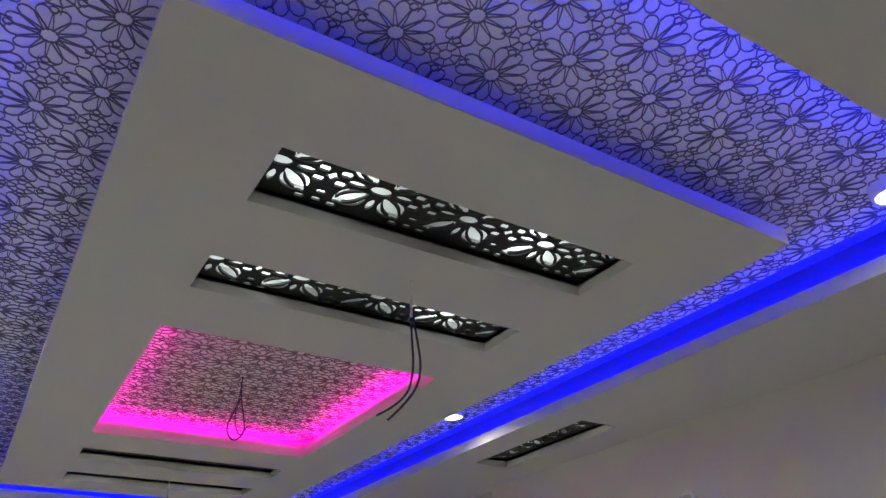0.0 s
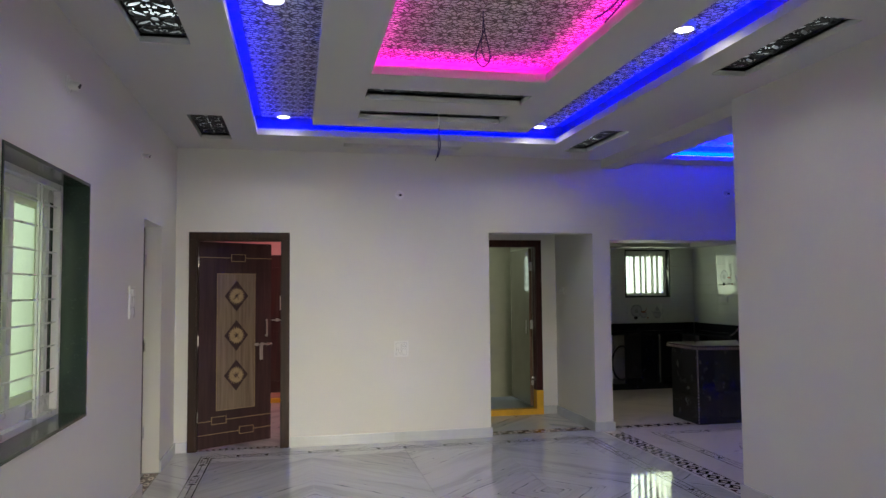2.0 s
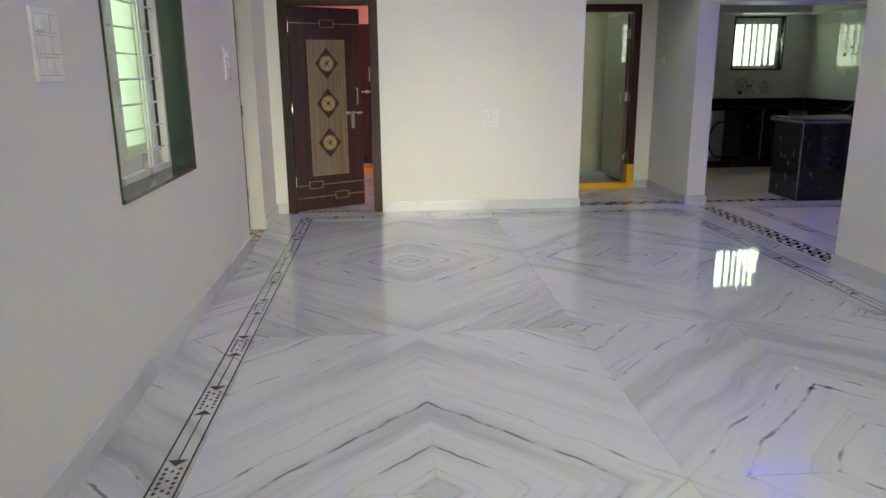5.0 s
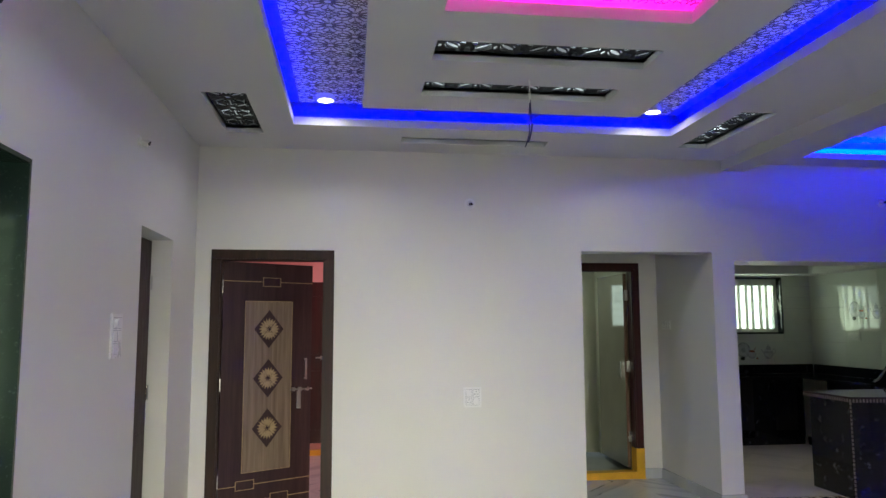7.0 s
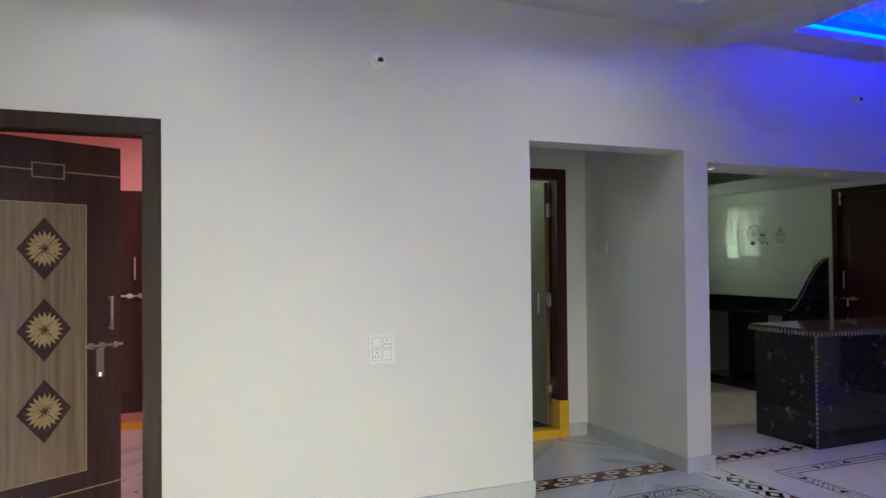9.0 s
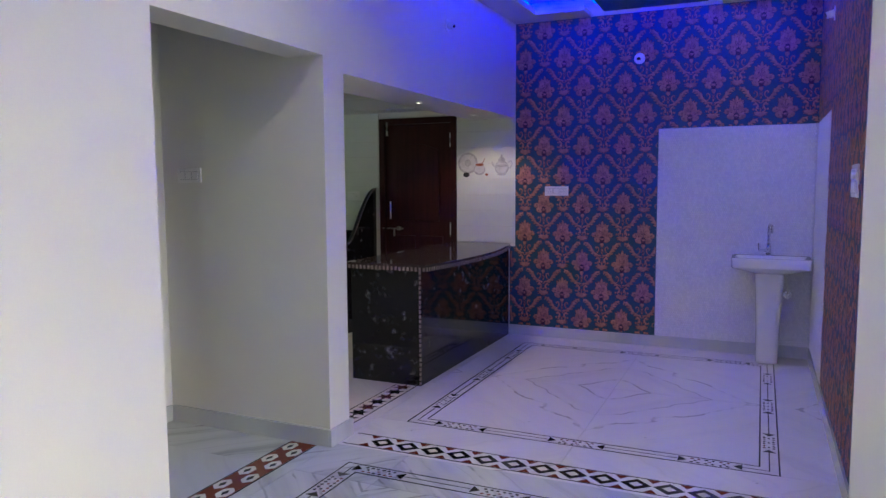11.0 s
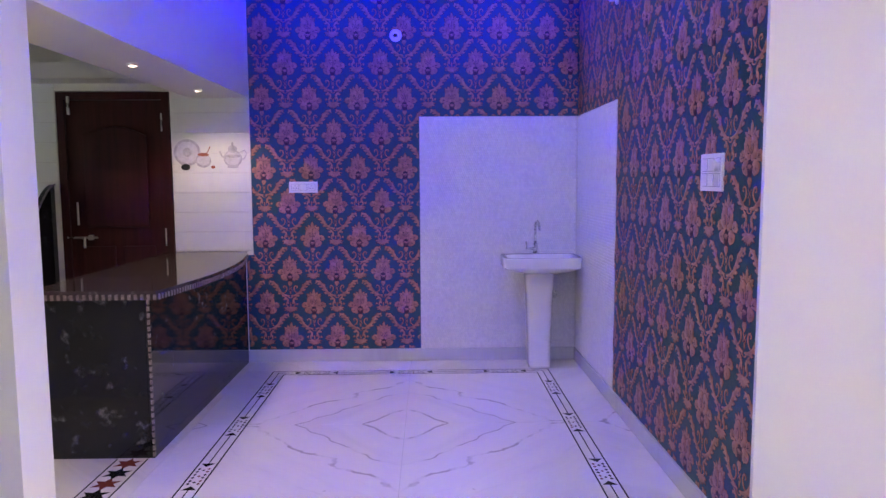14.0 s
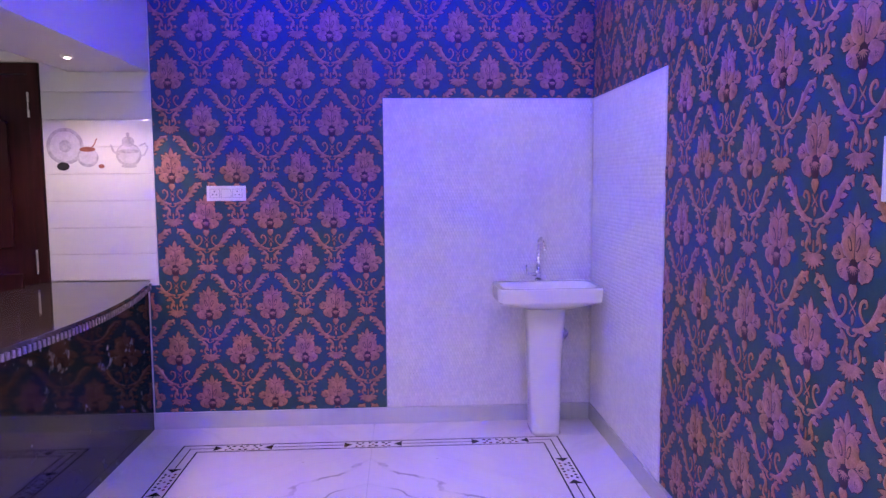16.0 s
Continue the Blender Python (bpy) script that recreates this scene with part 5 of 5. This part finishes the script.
wall_point(on_y(1.115, YB, 2.573, -1), "white lamp holder high on the cream wall")
wall_point(on_x(XD - 0.003, 6.11, 2.58, -1), "white lamp holder high on the damask wall")
wall_point(on_y(5.41, YD + 0.003, 2.59, 1), "white lamp holder high on the damask side wall")
wall_point(on_x(XW, 3.85, 2.665, 1), "white lamp holder high on the west wall")
wall_point(on_x(XW, 5.66, 2.63, 1), "small white lamp point above the west doorway", False)
wall_point(on_x(XE, 2.92, 2.61, -1), "white lamp holder high on the east wall")
wall_point(on_y(4.95, YB, 2.66, -1), "white lamp holder above the kitchen opening")

# ---- wallpaper and mosaic ----
PY, PZ = 0.3725, 0.27


def leaf2(bm, at, cu, cv, ang, l, w, h, mi=0, n=5, z0=0.0):
    """A pointed leaf with a raised midrib, over a thin dark outline of its own; z0 lifts it over what it overlaps."""
    ca, sa = math.cos(ang), math.sin(ang)
    for grow, base, top, m in ((0.0028, z0 + 0.0003, z0 + 0.0003, 1), (0.0, z0 + 0.0009, z0 + h, mi))[mi:]:
        mid, lef, rig = [], [], []
        for k in range(n + 1):
            s = k / n
            ww = w * math.sin(math.pi * min(1, s * 0.92 + 0.08)) ** 0.8 / 2 + grow
            d = l * s + grow * (2 * s - 1)
            u, v = cu + ca * d, cv + sa * d
            mid.append(bm.verts.new(at(u, v, top)))
            lef.append(bm.verts.new(at(u - sa * ww, v + ca * ww, base)))
            rig.append(bm.verts.new(at(u + sa * ww, v - ca * ww, base)))
        for k in range(n):
            for q in ((lef[k], mid[k], mid[k + 1], lef[k + 1]), (mid[k], rig[k], rig[k + 1], mid[k + 1])):
                bm.faces.new(q).material_index = m


def dome(bm, at, cu, cv, ru, rv, rot, h, mi=0, n=18, z0=0.0, frill=0.93):
    """A rounded, slightly frilled petal in low relief over a dark outline."""
    ca, sa = math.cos(math.radians(rot)), math.sin(math.radians(rot))

    def ring(s, hh, grow=0.0):
        out = []
        for k in range(n):
            a = 2 * math.pi * k / n
            f = s * (1.0 if k % 2 or s < 1 else frill)
            p, q = (ru * f + grow) * math.cos(a), (rv * f + grow) * math.sin(a)
            out.append(bm.verts.new(at(cu + p * ca - q * sa, cv + p * sa + q * ca, z0 + hh)))
        return out
    bm.faces.new(ring(1.0, 0.0003, 0.0026)).material_index = 1
    a, b = ring(1.0, 0.0006), ring(0.72, h * 0.8)
    top = bm.verts.new(at(cu, cv, z0 + h))
    for k in range(n):
        m = (k + 1) % n
        bm.faces.new((a[k], a[m], b[m], b[k])).material_index = mi
        bm.faces.new((b[k], b[m], top)).material_index = mi


def scroll(bm, at, pts, w, h, z0=0.0):
    ribbon(bm, pts, w + 0.006, lambda u, v, d: at(u, v, z0 + 0.0003), 0.0, 1, True)
    ribbon(bm, pts, w, lambda u, v, d: at(u, v, z0 + 0.0009 + d), h, 0, True)


def smooth(pts, n=4):
    """Points on a curve through the given ones."""
    out = []
    p = [pts[0], *pts, pts[-1]]
    for a, b, c, d in zip(p, p[1:], p[2:], p[3:]):
        for k in range(n):
            t = k / n
            out.append(tuple(0.5 * (2 * b[i] + (c[i] - a[i]) * t + (2 * a[i] - 5 * b[i] + 4 * c[i] - d[i]) * t * t + (3 * b[i] - a[i] - 3 * c[i] + d[i]) * t ** 3) for i in (0, 1)))
    return out + [pts[-1]]


def lobe(bm, at, pts, h, z0=0.0, mi=0, rim=0.0028):
    """A petal of any rounded outline: a dark edge, a shoulder and a raised middle."""
    cu, cv = sum(p[0] for p in pts) / len(pts), sum(p[1] for p in pts) / len(pts)
    rows = []
    for scale, grow, hh in ((1.0, rim, 0.0003), (1.0, 0.0, 0.0008), (0.90, 0.0, h * 0.75), (0.62, 0.0, h)):
        row = []
        for u, v in pts:
            d = math.hypot(u - cu, v - cv) or 1
            k = scale + grow / d
            row.append(bm.verts.new(at(cu + (u - cu) * k, cv + (v - cv) * k, z0 + hh)))
        rows.append(row)
    n = len(pts)
    bm.faces.new(rows[0]).material_index = 1
    for p, q in ((rows[1], rows[2]), (rows[2], rows[3])):
        for k in range(n):
            m = (k + 1) % n
            bm.faces.new((p[k], p[m], q[m], q[k])).material_index = mi
    top = bm.verts.new(at(cu, cv, z0 + h * 0.9))
    for k in range(n):
        bm.faces.new((rows[3][k], rows[3][(k + 1) % n], top)).material_index = mi


def damask(bm, at):
    """One repeat: a crowned peony medallion, a lyre of acanthus scrolls and a small vase below it."""
    def L(u, v, a, l, w, h=0.003, mi=0, z0=0.0, side=1):
        leaf2(bm, at, u, v, math.radians(a if side > 0 else 180 - a), l, w, h, mi, 5, z0)

    def M(pts, side):
        return [(side * u, v) for u, v in pts]
    # crown of pointed leaves
    for a, l, w in ((8, 0.034, 0.017), (172, 0.034, 0.017), (34, 0.046, 0.022), (146, 0.046, 0.022), (62, 0.046, 0.020), (118, 0.046, 0.020), (90, 0.066, 0.026)):
        L(0.024 * math.cos(math.radians(a)), 0.060 + 0.002 * math.sin(math.radians(a)), a, l, w, 0.0028)
    for s in (1, -1):
        # side petals, the lower ones fluted
        lobe(bm, at, M([(0.044, 0.010), (0.056, 0.022), (0.064, 0.017), (0.076, 0.022), (0.083, 0.013), (0.094, 0.010), (0.094, -0.002), (0.101, -0.010), (0.092, -0.017), (0.086, -0.026), (0.072, -0.024), (0.054, -0.022), (0.040, -0.012)], s), 0.0024, 0.0006)
        for a in (0, 24, 48):
            L(s * 0.056, -0.010, a, 0.026, 0.0022, 0.0014, 1, 0.0026, s)
        lobe(bm, at, M([(0.026, -0.014), (0.050, -0.018), (0.062, -0.026), (0.073, -0.034), (0.074, -0.048), (0.068, -0.060), (0.056, -0.070), (0.044, -0.072), (0.032, -0.078), (0.019, -0.070), (0.013, -0.050), (0.014, -0.030)], s), 0.0030, 0.0014)
        for a in (-70, -48, -26):
            L(s * 0.044, -0.044, a, 0.022, 0.0012, 0.0012, 1, 0.0042, s)
        # half of the flower's heart-shaped body with a rolled inner shell
        lobe(bm, at, M([(0.0015, 0.062), (0.014, 0.073), (0.026, 0.075), (0.036, 0.068), (0.046, 0.062), (0.049, 0.052), (0.056, 0.044), (0.054, 0.030), (0.058, 0.018), (0.050, 0.004), (0.044, -0.008), (0.026, -0.018), (0.0015, -0.026)], s), 0.0032, 0.0022, 0, 0.0022)
        L(s * 0.012, 0.006, 72, 0.034, 0.010, 0.0012, 0, 0.0052, s)
        # crossed strands and the lyre's arm with its hooked tip and acanthus lobes
        scroll(bm, at, M([(0.013, -0.124), (0.006, -0.136), (-0.006, -0.148), (-0.014, -0.160)], s), 0.005, 0.0016)
        arm = smooth(M([(0.006, -0.198), (0.040, -0.193), (0.074, -0.172), (0.096, -0.142), (0.116, -0.110), (0.140, -0.086), (0.160, -0.086), (0.168, -0.102)], s))
        scroll(bm, at, arm, 0.023, 0.0028, 0.0006)
        scroll(bm, at, smooth(M([(0.066, -0.178), (0.044, -0.170), (0.029, -0.148), (0.033, -0.124), (0.049, -0.117), (0.056, -0.130), (0.047, -0.136)], s)), 0.010, 0.0022)
        for u, v, a, l in ((0.040, -0.196, -4, 0.036), (0.068, -0.180, 6, 0.038), (0.088, -0.156, 14, 0.038), (0.106, -0.128, 8, 0.038), (0.128, -0.100, -14, 0.030), (0.102, -0.134, 92, 0.034), (0.130, -0.096, 74, 0.024), (0.150, -0.086, 34, 0.024)):
            L(s * u, v, a, l, 0.016, 0.0026, 0, 0.0, s)
        scroll(bm, at, [(s * 0.021 * math.sin(a), -0.194 - 0.021 * math.cos(a)) for a in np.linspace(0.0, 1.7, 6)], 0.008, 0.0018)
        # vase: paired S scrolls with flared tops and little flowers
        scroll(bm, at, smooth(M([(0.054, -0.232), (0.044, -0.221), (0.028, -0.224), (0.021, -0.240), (0.031, -0.258), (0.034, -0.276), (0.016, -0.288)], s)), 0.015, 0.0026)
        for u, v, a, l in ((0.026, -0.222, 36, 0.030), (0.030, -0.226, 4, 0.032), (0.020, -0.246, -100, 0.022)):
            L(s * u, v, a, l, 0.014, 0.0024, 0, 0.0, s)
        dome(bm, at, s * 0.054, -0.266, 0.011, 0.011, 0, 0.0018, n=10, frill=0.7)
    # throat, bulb, drop and the vase's spread foot
    dome(bm, at, 0, -0.050, 0.019, 0.034, 0, 0.0010, 1, z0=0.0046)
    for a in (-90, -66, -114, -42, -138, -20, -160):
        L(0, -0.034, a, 0.026, 0.0042, 0.0012, 0, 0.0056)
    lobe(bm, at, [(0.0, -0.078), (0.012, -0.082), (0.018, -0.092), (0.014, -0.106), (0.0, -0.124), (-0.014, -0.106), (-0.018, -0.092), (-0.012, -0.082)], 0.0026, 0.0030)
    L(0, -0.158, -90, 0.028, 0.013)
    L(0, -0.252, -90, 0.040, 0.010)
    for a in (-6, -174, -26, -154, -46, -134, -68, -112, -90):
        L(0, -0.292, a, 0.058 if abs(a + 90) > 50 else 0.044, 0.016, 0.0024, 0, 0.0008)


def wallpaper(name, at, u0, u1, v0, v1, hole, cu, cv, label, tall=9.0):
    """A sheet of paper on the wall with the print in relief. hole: the mosaic field, u0, u1 below height v;
    past tall the sheet stops under the counter top."""
    w = thing(name, label, "wallpaper", kind="structure")
    bm = bmesh.new()
    def sheet(a0, a1, b0, b1):
        vs = [bm.verts.new(at(u, v, d)) for d in (-0.0028, 0.0) for v in (b0, b1) for u in (a0, a1)]
        for f in ((0, 2, 3, 1), (4, 5, 7, 6), (0, 1, 5, 4), (2, 6, 7, 3), (0, 4, 6, 2), (1, 3, 7, 5)):
            bm.faces.new([vs[i] for i in f])
    sheet(u0, hole[0], v0, v1)
    if hole[1] < u1:
        sheet(hole[1], min(u1, tall), v0, v1)
        if tall < u1:
            sheet(tall, u1, v0, 0.87)
    sheet(hole[0], hole[1], hole[2], v1)
    part("paper", bm, M_PAPER, w, "teal paper ground")
    # one repeat, then laid out on a half-drop grid
    one = bmesh.new()
    damask(one, lambda u, v, h: (u, v, h))
    one.verts.index_update()
    pv = [tuple(v.co) for v in one.verts]
    pf = [([v.index for v in f.verts], f.material_index) for f in one.faces]
    one.free()
    verts, faces, idx = [], [], []
    for i in range(-12, 13):
        for j in range(-9, 10):
            if (i + j) % 2:
                continue
            mu, mv = cu + PY / 2 * i, cv + PZ * j
            keep = {}
            for f, mi in pf:
                ok = True
                for k in f:
                    u, v = mu + pv[k][0], mv + pv[k][1]
                    if not (u0 + 0.002 < u < u1 - 0.002 and v0 + 0.002 < v < v1 - 0.002) or (hole[0] - 0.002 < u < hole[1] + 0.002 and v < hole[2] + 0.002) or (u > tall - 0.002 and v > 0.86):
                        ok = False
                        break
                if ok:
                    for k in f:
                        if k not in keep:
                            keep[k] = len(verts)
                            verts.append(at(mu + pv[k][0], mv + pv[k][1], pv[k][2]))
                    faces.append([keep[k] for k in f])
                    idx.append(mi)
    me = bpy.data.meshes.new("damask_print")
    me.from_pydata(verts, [], faces)
    me.materials.append(M_DAMASK)
    me.materials.append(M_DAMASKD)
    me.polygons.foreach_set("material_index", idx)
    me.shade_smooth()
    ob = new("damask_print", me)
    ob.parent = w
    tagged(ob, "embossed copper damask pattern", kind="stuff")


TP = (5.932, 1.957, 5.365)
wallpaper("wallpaper_end", lambda u, v, d: (XD - 0.003 - d, u, v), YD + 0.003, 7.318, 0.10, ZD, (YD, TP[0], TP[1]), 6.605, 1.817, "teal wallpaper with embossed copper damask on the end wall", 7.262)
wallpaper("wallpaper_side", lambda u, v, d: (u, YD + 0.003 + d, v), XE + 0.023, XD - 0.004, 0.10, ZD - 0.0, (TP[2], XD, TP[1]), 4.42, 1.817, "teal wallpaper with embossed copper damask on the side wall")


def mosaic(name, at, u0, u1, v0, v1, label):
    w = thing(name, label, "wall mosaic", kind="structure")
    bm = bmesh.new()
    vs = [bm.verts.new(at(u, v, d)) for d in (-0.002, 0.004) for v in (v0, v1) for u in (u0, u1)]
    for f in ((0, 2, 3, 1), (4, 5, 7, 6), (0, 1, 5, 4), (2, 6, 7, 3), (0, 4, 6, 2), (1, 3, 7, 5)):
        bm.faces.new([vs[i] for i in f])
    part("backing", bm, M_GROUTW, w)
    verts, faces = [], []
    a, b = 0.0175, 0.0225
    rnd = random.Random(5)
    j = 0
    v = v0 + 0.004
    while v + b < v1:
        u = u0 + 0.004 + (a / 2 if j % 2 else 0)
        while u + a < u1:
            t0, t1, t2 = (rnd.uniform(0.0, 0.0010) for _ in range(3))
            o = len(verts)
            e = 0.0004
            ring = [(u + e, v + b * 0.5), (u + a * 0.25, v + e), (u + a * 0.75, v + e), (u + a - e, v + b * 0.5), (u + a * 0.75, v + b - e), (u + a * 0.25, v + b - e)]
            for k, (p, q) in enumerate(ring):
                verts.append(at(p, q, 0.004 + (t0, t0, t1, t1, t2, t2)[k]))
            for p, q in ring:
                verts.append(at(p, q, 0.003))
            verts.append(at(u + a / 2, v + b / 2, 0.0062 + t1 * 0.5))
            for k in range(6):
                faces.append((o + k, o + (k + 1) % 6, o + 12))
                faces.append((o + 6 + k, o + 6 + (k + 1) % 6, o + (k + 1) % 6, o + k))
            u += a
        v += b * 0.93
        j += 1
    me = bpy.data.meshes.new("mosaic_chips")
    me.from_pydata(verts, [], faces)
    me.materials.append(M_SCALE)
    ob = new("mosaic_chips", me)
    ob.parent = w
    tagged(ob, "small pearly white scale tiles", kind="stuff")


M_GROUTW = mat("white_grout", (0.74, 0.74, 0.77), 0.5)
mosaic("mosaic_end", lambda u, v, d: (XD - 0.004 - d, u, v), YD + 0.012, TP[0], 0.10, TP[1], "pearly white scale mosaic behind the basin")
mosaic("mosaic_side", lambda u, v, d: (u, YD + 0.004 + d, v), TP[2], XD - 0.013, 0.10, TP[1], "pearly white scale mosaic beside the basin")


# ---- floor slabs and inlays ----
slabs([XW, -0.715, 0.195, 1.105, 2.015, 2.925, XE], [YS, -2.68, -1.10, 0.48, 2.06, 3.64, 5.22, 6.80, YB], M_FLOOR, "marble_slab")
slabs([XE, 3.83, 5.05, 6.27, XD], [YD, 6.01, YB], M_DINE, "marble_slab")
slabs([PASS[0], KIT[0]], [YB, 8.45], M_FLOOR, "marble_slab")
slabs([KIT[0], 4.9, XD], [YB, 8.2, 9.1, YK], M_KFLOOR, "marble_slab")
slabs([-1.4, 0.2, 1.27], [YB, 8.9, 10.3], M_FLOOR, "marble_slab")
INK, RED, IVO = 0, 1, 2
H = 0.0012


def flat(bm, pts, mi, h=H):
    bm.faces.new([bm.verts.new((p[0], p[1], h)) for p in pts]).material_index = mi


def line(bm, x0, y0, x1, y1, w=0.008):
    l = math.hypot(x1 - x0, y1 - y0)
    nx, ny = -(y1 - y0) / l * w / 2, (x1 - x0) / l * w / 2
    flat(bm, [(x0 + nx, y0 + ny), (x0 - nx, y0 - ny), (x1 - nx, y1 - ny), (x1 + nx, y1 + ny)], INK)


def inlay(name, bm, label):
    ob = part(name, bm, [M_INK, M_RED, M_IVORY], FLOOR, label)
    for p in ob.data.polygons:
        if p.normal.z < 0:
            p.flip()
    return ob


def border(x0, x1, y0, y1, w, groups_x, groups_y, seg, sides="nsew"):
    """Three black lines round a field, broken by groups of red and black diamonds between triangles."""
    bm = bmesh.new()
    runs = {"s": ((x0, y0), (1, 0), (0, 1), x1 - x0, groups_x), "n": ((x0, y1), (1, 0), (0, -1), x1 - x0, groups_x), "w": ((x0, y0), (0, 1), (1, 0), y1 - y0, groups_y), "e": ((x1, y0), (0, 1), (-1, 0), y1 - y0, groups_y)}
    for key in sides:
        o, d, i, L, groups = runs[key]
        def P(s, v):
            return (o[0] + d[0] * s + i[0] * v, o[1] + d[1] * s + i[1] * v)
        line(bm, *P(-0.004, 0), *P(L + 0.004, 0))
        line(bm, *P(w, w), *P(L - w, w))
        spans = [(L * g - seg / 2, L * g + seg / 2) for g in groups]
        s = w / 2
        for a, b in spans:
            line(bm, *P(s, w / 2), *P(a, w / 2), 0.006)
            s = b
            for q, sg in ((a, 1), (b, -1)):
                flat(bm, [P(q + sg * 0.045, w / 2), P(q, w * 0.12), P(q, w * 0.88)], INK)
            n = max(2, round((seg - 0.10) / 0.065))
            for k in range(n):
                m = a + 0.05 + (seg - 0.10) * (k + 0.5) / n
                c = (INK, RED)[k % 2]
                for du, dv, col, r in ((0, 0, c, 0.011), (0.017, 0.026, 1 - c, 0.012), (-0.017, 0.026, 1 - c, 0.012), (0.017, -0.026, INK, 0.012), (-0.017, -0.026, INK, 0.012)):
                    flat(bm, [P(m + du - r, w / 2 + dv * w / 0.1), P(m + du, w / 2 + dv * w / 0.1 - r * 0.8), P(m + du + r, w / 2 + dv * w / 0.1), P(m + du, w / 2 + dv * w / 0.1 + r * 0.8)], col)
        line(bm, *P(s, w / 2), *P(L - w / 2, w / 2), 0.006)
    return inlay("inlay_border", bm, "black line border with red and black diamonds")


gy = [(0.45 + 0.66 * k) / 9.9 for k in range(15)]
border(-0.83, 3.12, YS + 0.15, 7.05, 0.10, [0.12, 0.29, 0.46, 0.63, 0.80, 0.93], gy, 0.29, "new")
border(3.83, 6.25, 4.95, 7.06, 0.095, [0.2, 0.5, 0.8], [0.16, 0.5, 0.84], 0.32)

bm = bmesh.new()
line(bm, 3.36, YD + 0.03, 3.36, 7.24)
line(bm, 3.53, YD + 0.03, 3.53, 7.24)
k, y = 0, YD + 0.14
while y < 7.18:
    cx, r, q = 3.445, 0.066, 0.076
    flat(bm, [(cx - r, y), (cx, y - q), (cx + r, y), (cx, y + q)], INK)
    flat(bm, [(cx - r * 0.45, y), (cx, y - q * 0.45), (cx + r * 0.45, y), (cx, y + q * 0.45)], IVO, H * 1.6)
    for s in (-1, 1):
        flat(bm, [(cx + s * 0.08, y + 0.045), (cx + s * 0.08, y + 0.115), (cx + s * 0.035, y + 0.08)], RED)
    y += 0.158
inlay("inlay_band", bm, "band of black diamonds and red triangles")

bm = bmesh.new()
flat(bm, [(PASS[0] + 0.02, 7.36), (PASS[1] - 0.02, 7.36), (PASS[1] - 0.02, 7.52), (PASS[0] + 0.02, 7.52)], RED)
line(bm, PASS[0] + 0.02, 7.355, PASS[1] - 0.02, 7.355)
line(bm, PASS[0] + 0.02, 7.525, PASS[1] - 0.02, 7.525)
for k in range(6):
    x = PASS[0] + 0.10 + k * 0.185
    for yy, dx in ((7.40, 0.0), (7.48, 0.075)):
        r = 0.062
        flat(bm, [(x + dx - r, yy), (x + dx - r * 0.5, yy - 0.035), (x + dx + r * 0.5, yy - 0.035), (x + dx + r, yy), (x + dx + r * 0.5, yy + 0.035), (x + dx - r * 0.5, yy + 0.035)], IVO, H * 1.6)
        flat(bm, [(x + dx - 0.032, yy), (x + dx, yy - 0.016), (x + dx + 0.032, yy), (x + dx, yy + 0.016)], INK, H * 2.2)
inlay("inlay_band", bm, "brown threshold band with white hexagons")

bm = bmesh.new()
line(bm, DOOR[0] + 0.09, 7.285, DOOR[1] - 0.09, 7.285, 0.006)
line(bm, DOOR[0] + 0.09, 7.365, DOOR[1] - 0.09, 7.365, 0.006)
for k in range(13):
    x = DOOR[0] + 0.125 + k * 0.0605
    flat(bm, [(x - 0.022, 7.325), (x, 7.303), (x + 0.022, 7.325), (x, 7.347)], INK if k % 3 else RED)
inlay("inlay_band", bm, "threshold strip of small dark diamonds")

bm = bmesh.new()
flat(bm, [(-1.235, LP[0] + 0.01), (XW - 0.002, LP[0] + 0.01), (XW - 0.002, LP[1] - 0.03), (-1.235, LP[1] - 0.03)], RED)
line(bm, XW + 0.004, LP[0] + 0.01, XW + 0.004, LP[1] - 0.03)
for k in range(4):
    for xx, dy in ((-1.20, 0.0), (-1.145, 0.075)):
        y, r = LP[0] + 0.10 + k * 0.185 + dy, 0.062
        if y + r < LP[1] - 0.03:
            flat(bm, [(xx, y - r), (xx + 0.022, y - r * 0.5), (xx + 0.022, y + r * 0.5), (xx, y + r), (xx - 0.022, y + r * 0.5), (xx - 0.022, y - r * 0.5)], IVO, H * 1.6)
            flat(bm, [(xx, y - 0.022), (xx + 0.016, y), (xx, y + 0.022), (xx - 0.016, y)], INK, H * 2.2)
inlay("inlay_band", bm, "brown threshold band in the west doorway")

bm = bmesh.new()
xa, xb = KIT[0] + 0.05, 4.55
flat(bm, [(xa, 7.36), (xb, 7.36), (xb, 7.51), (xa, 7.51)], IVO, H * 0.8)
line(bm, xa, 7.355, xb, 7.355)
line(bm, xa, 7.515, xb, 7.515)
k, x = 0, xa + 0.075
while x < xb - 0.05:
    cy = 7.435
    pts = []
    for j in range(12):
        a = math.pi * j / 6
        rr = 0.072 if j % 2 == 0 else 0.036
        pts.append((x + rr * math.cos(a), cy + rr * math.sin(a)))
    for j in range(6):
        flat(bm, [(x, cy), pts[(2 * j - 1) % 12], pts[2 * j], pts[2 * j + 1]], k % 2, H * 1.5)
    x += 0.125
    k += 1
inlay("inlay_band", bm, "threshold band of red and black stars")
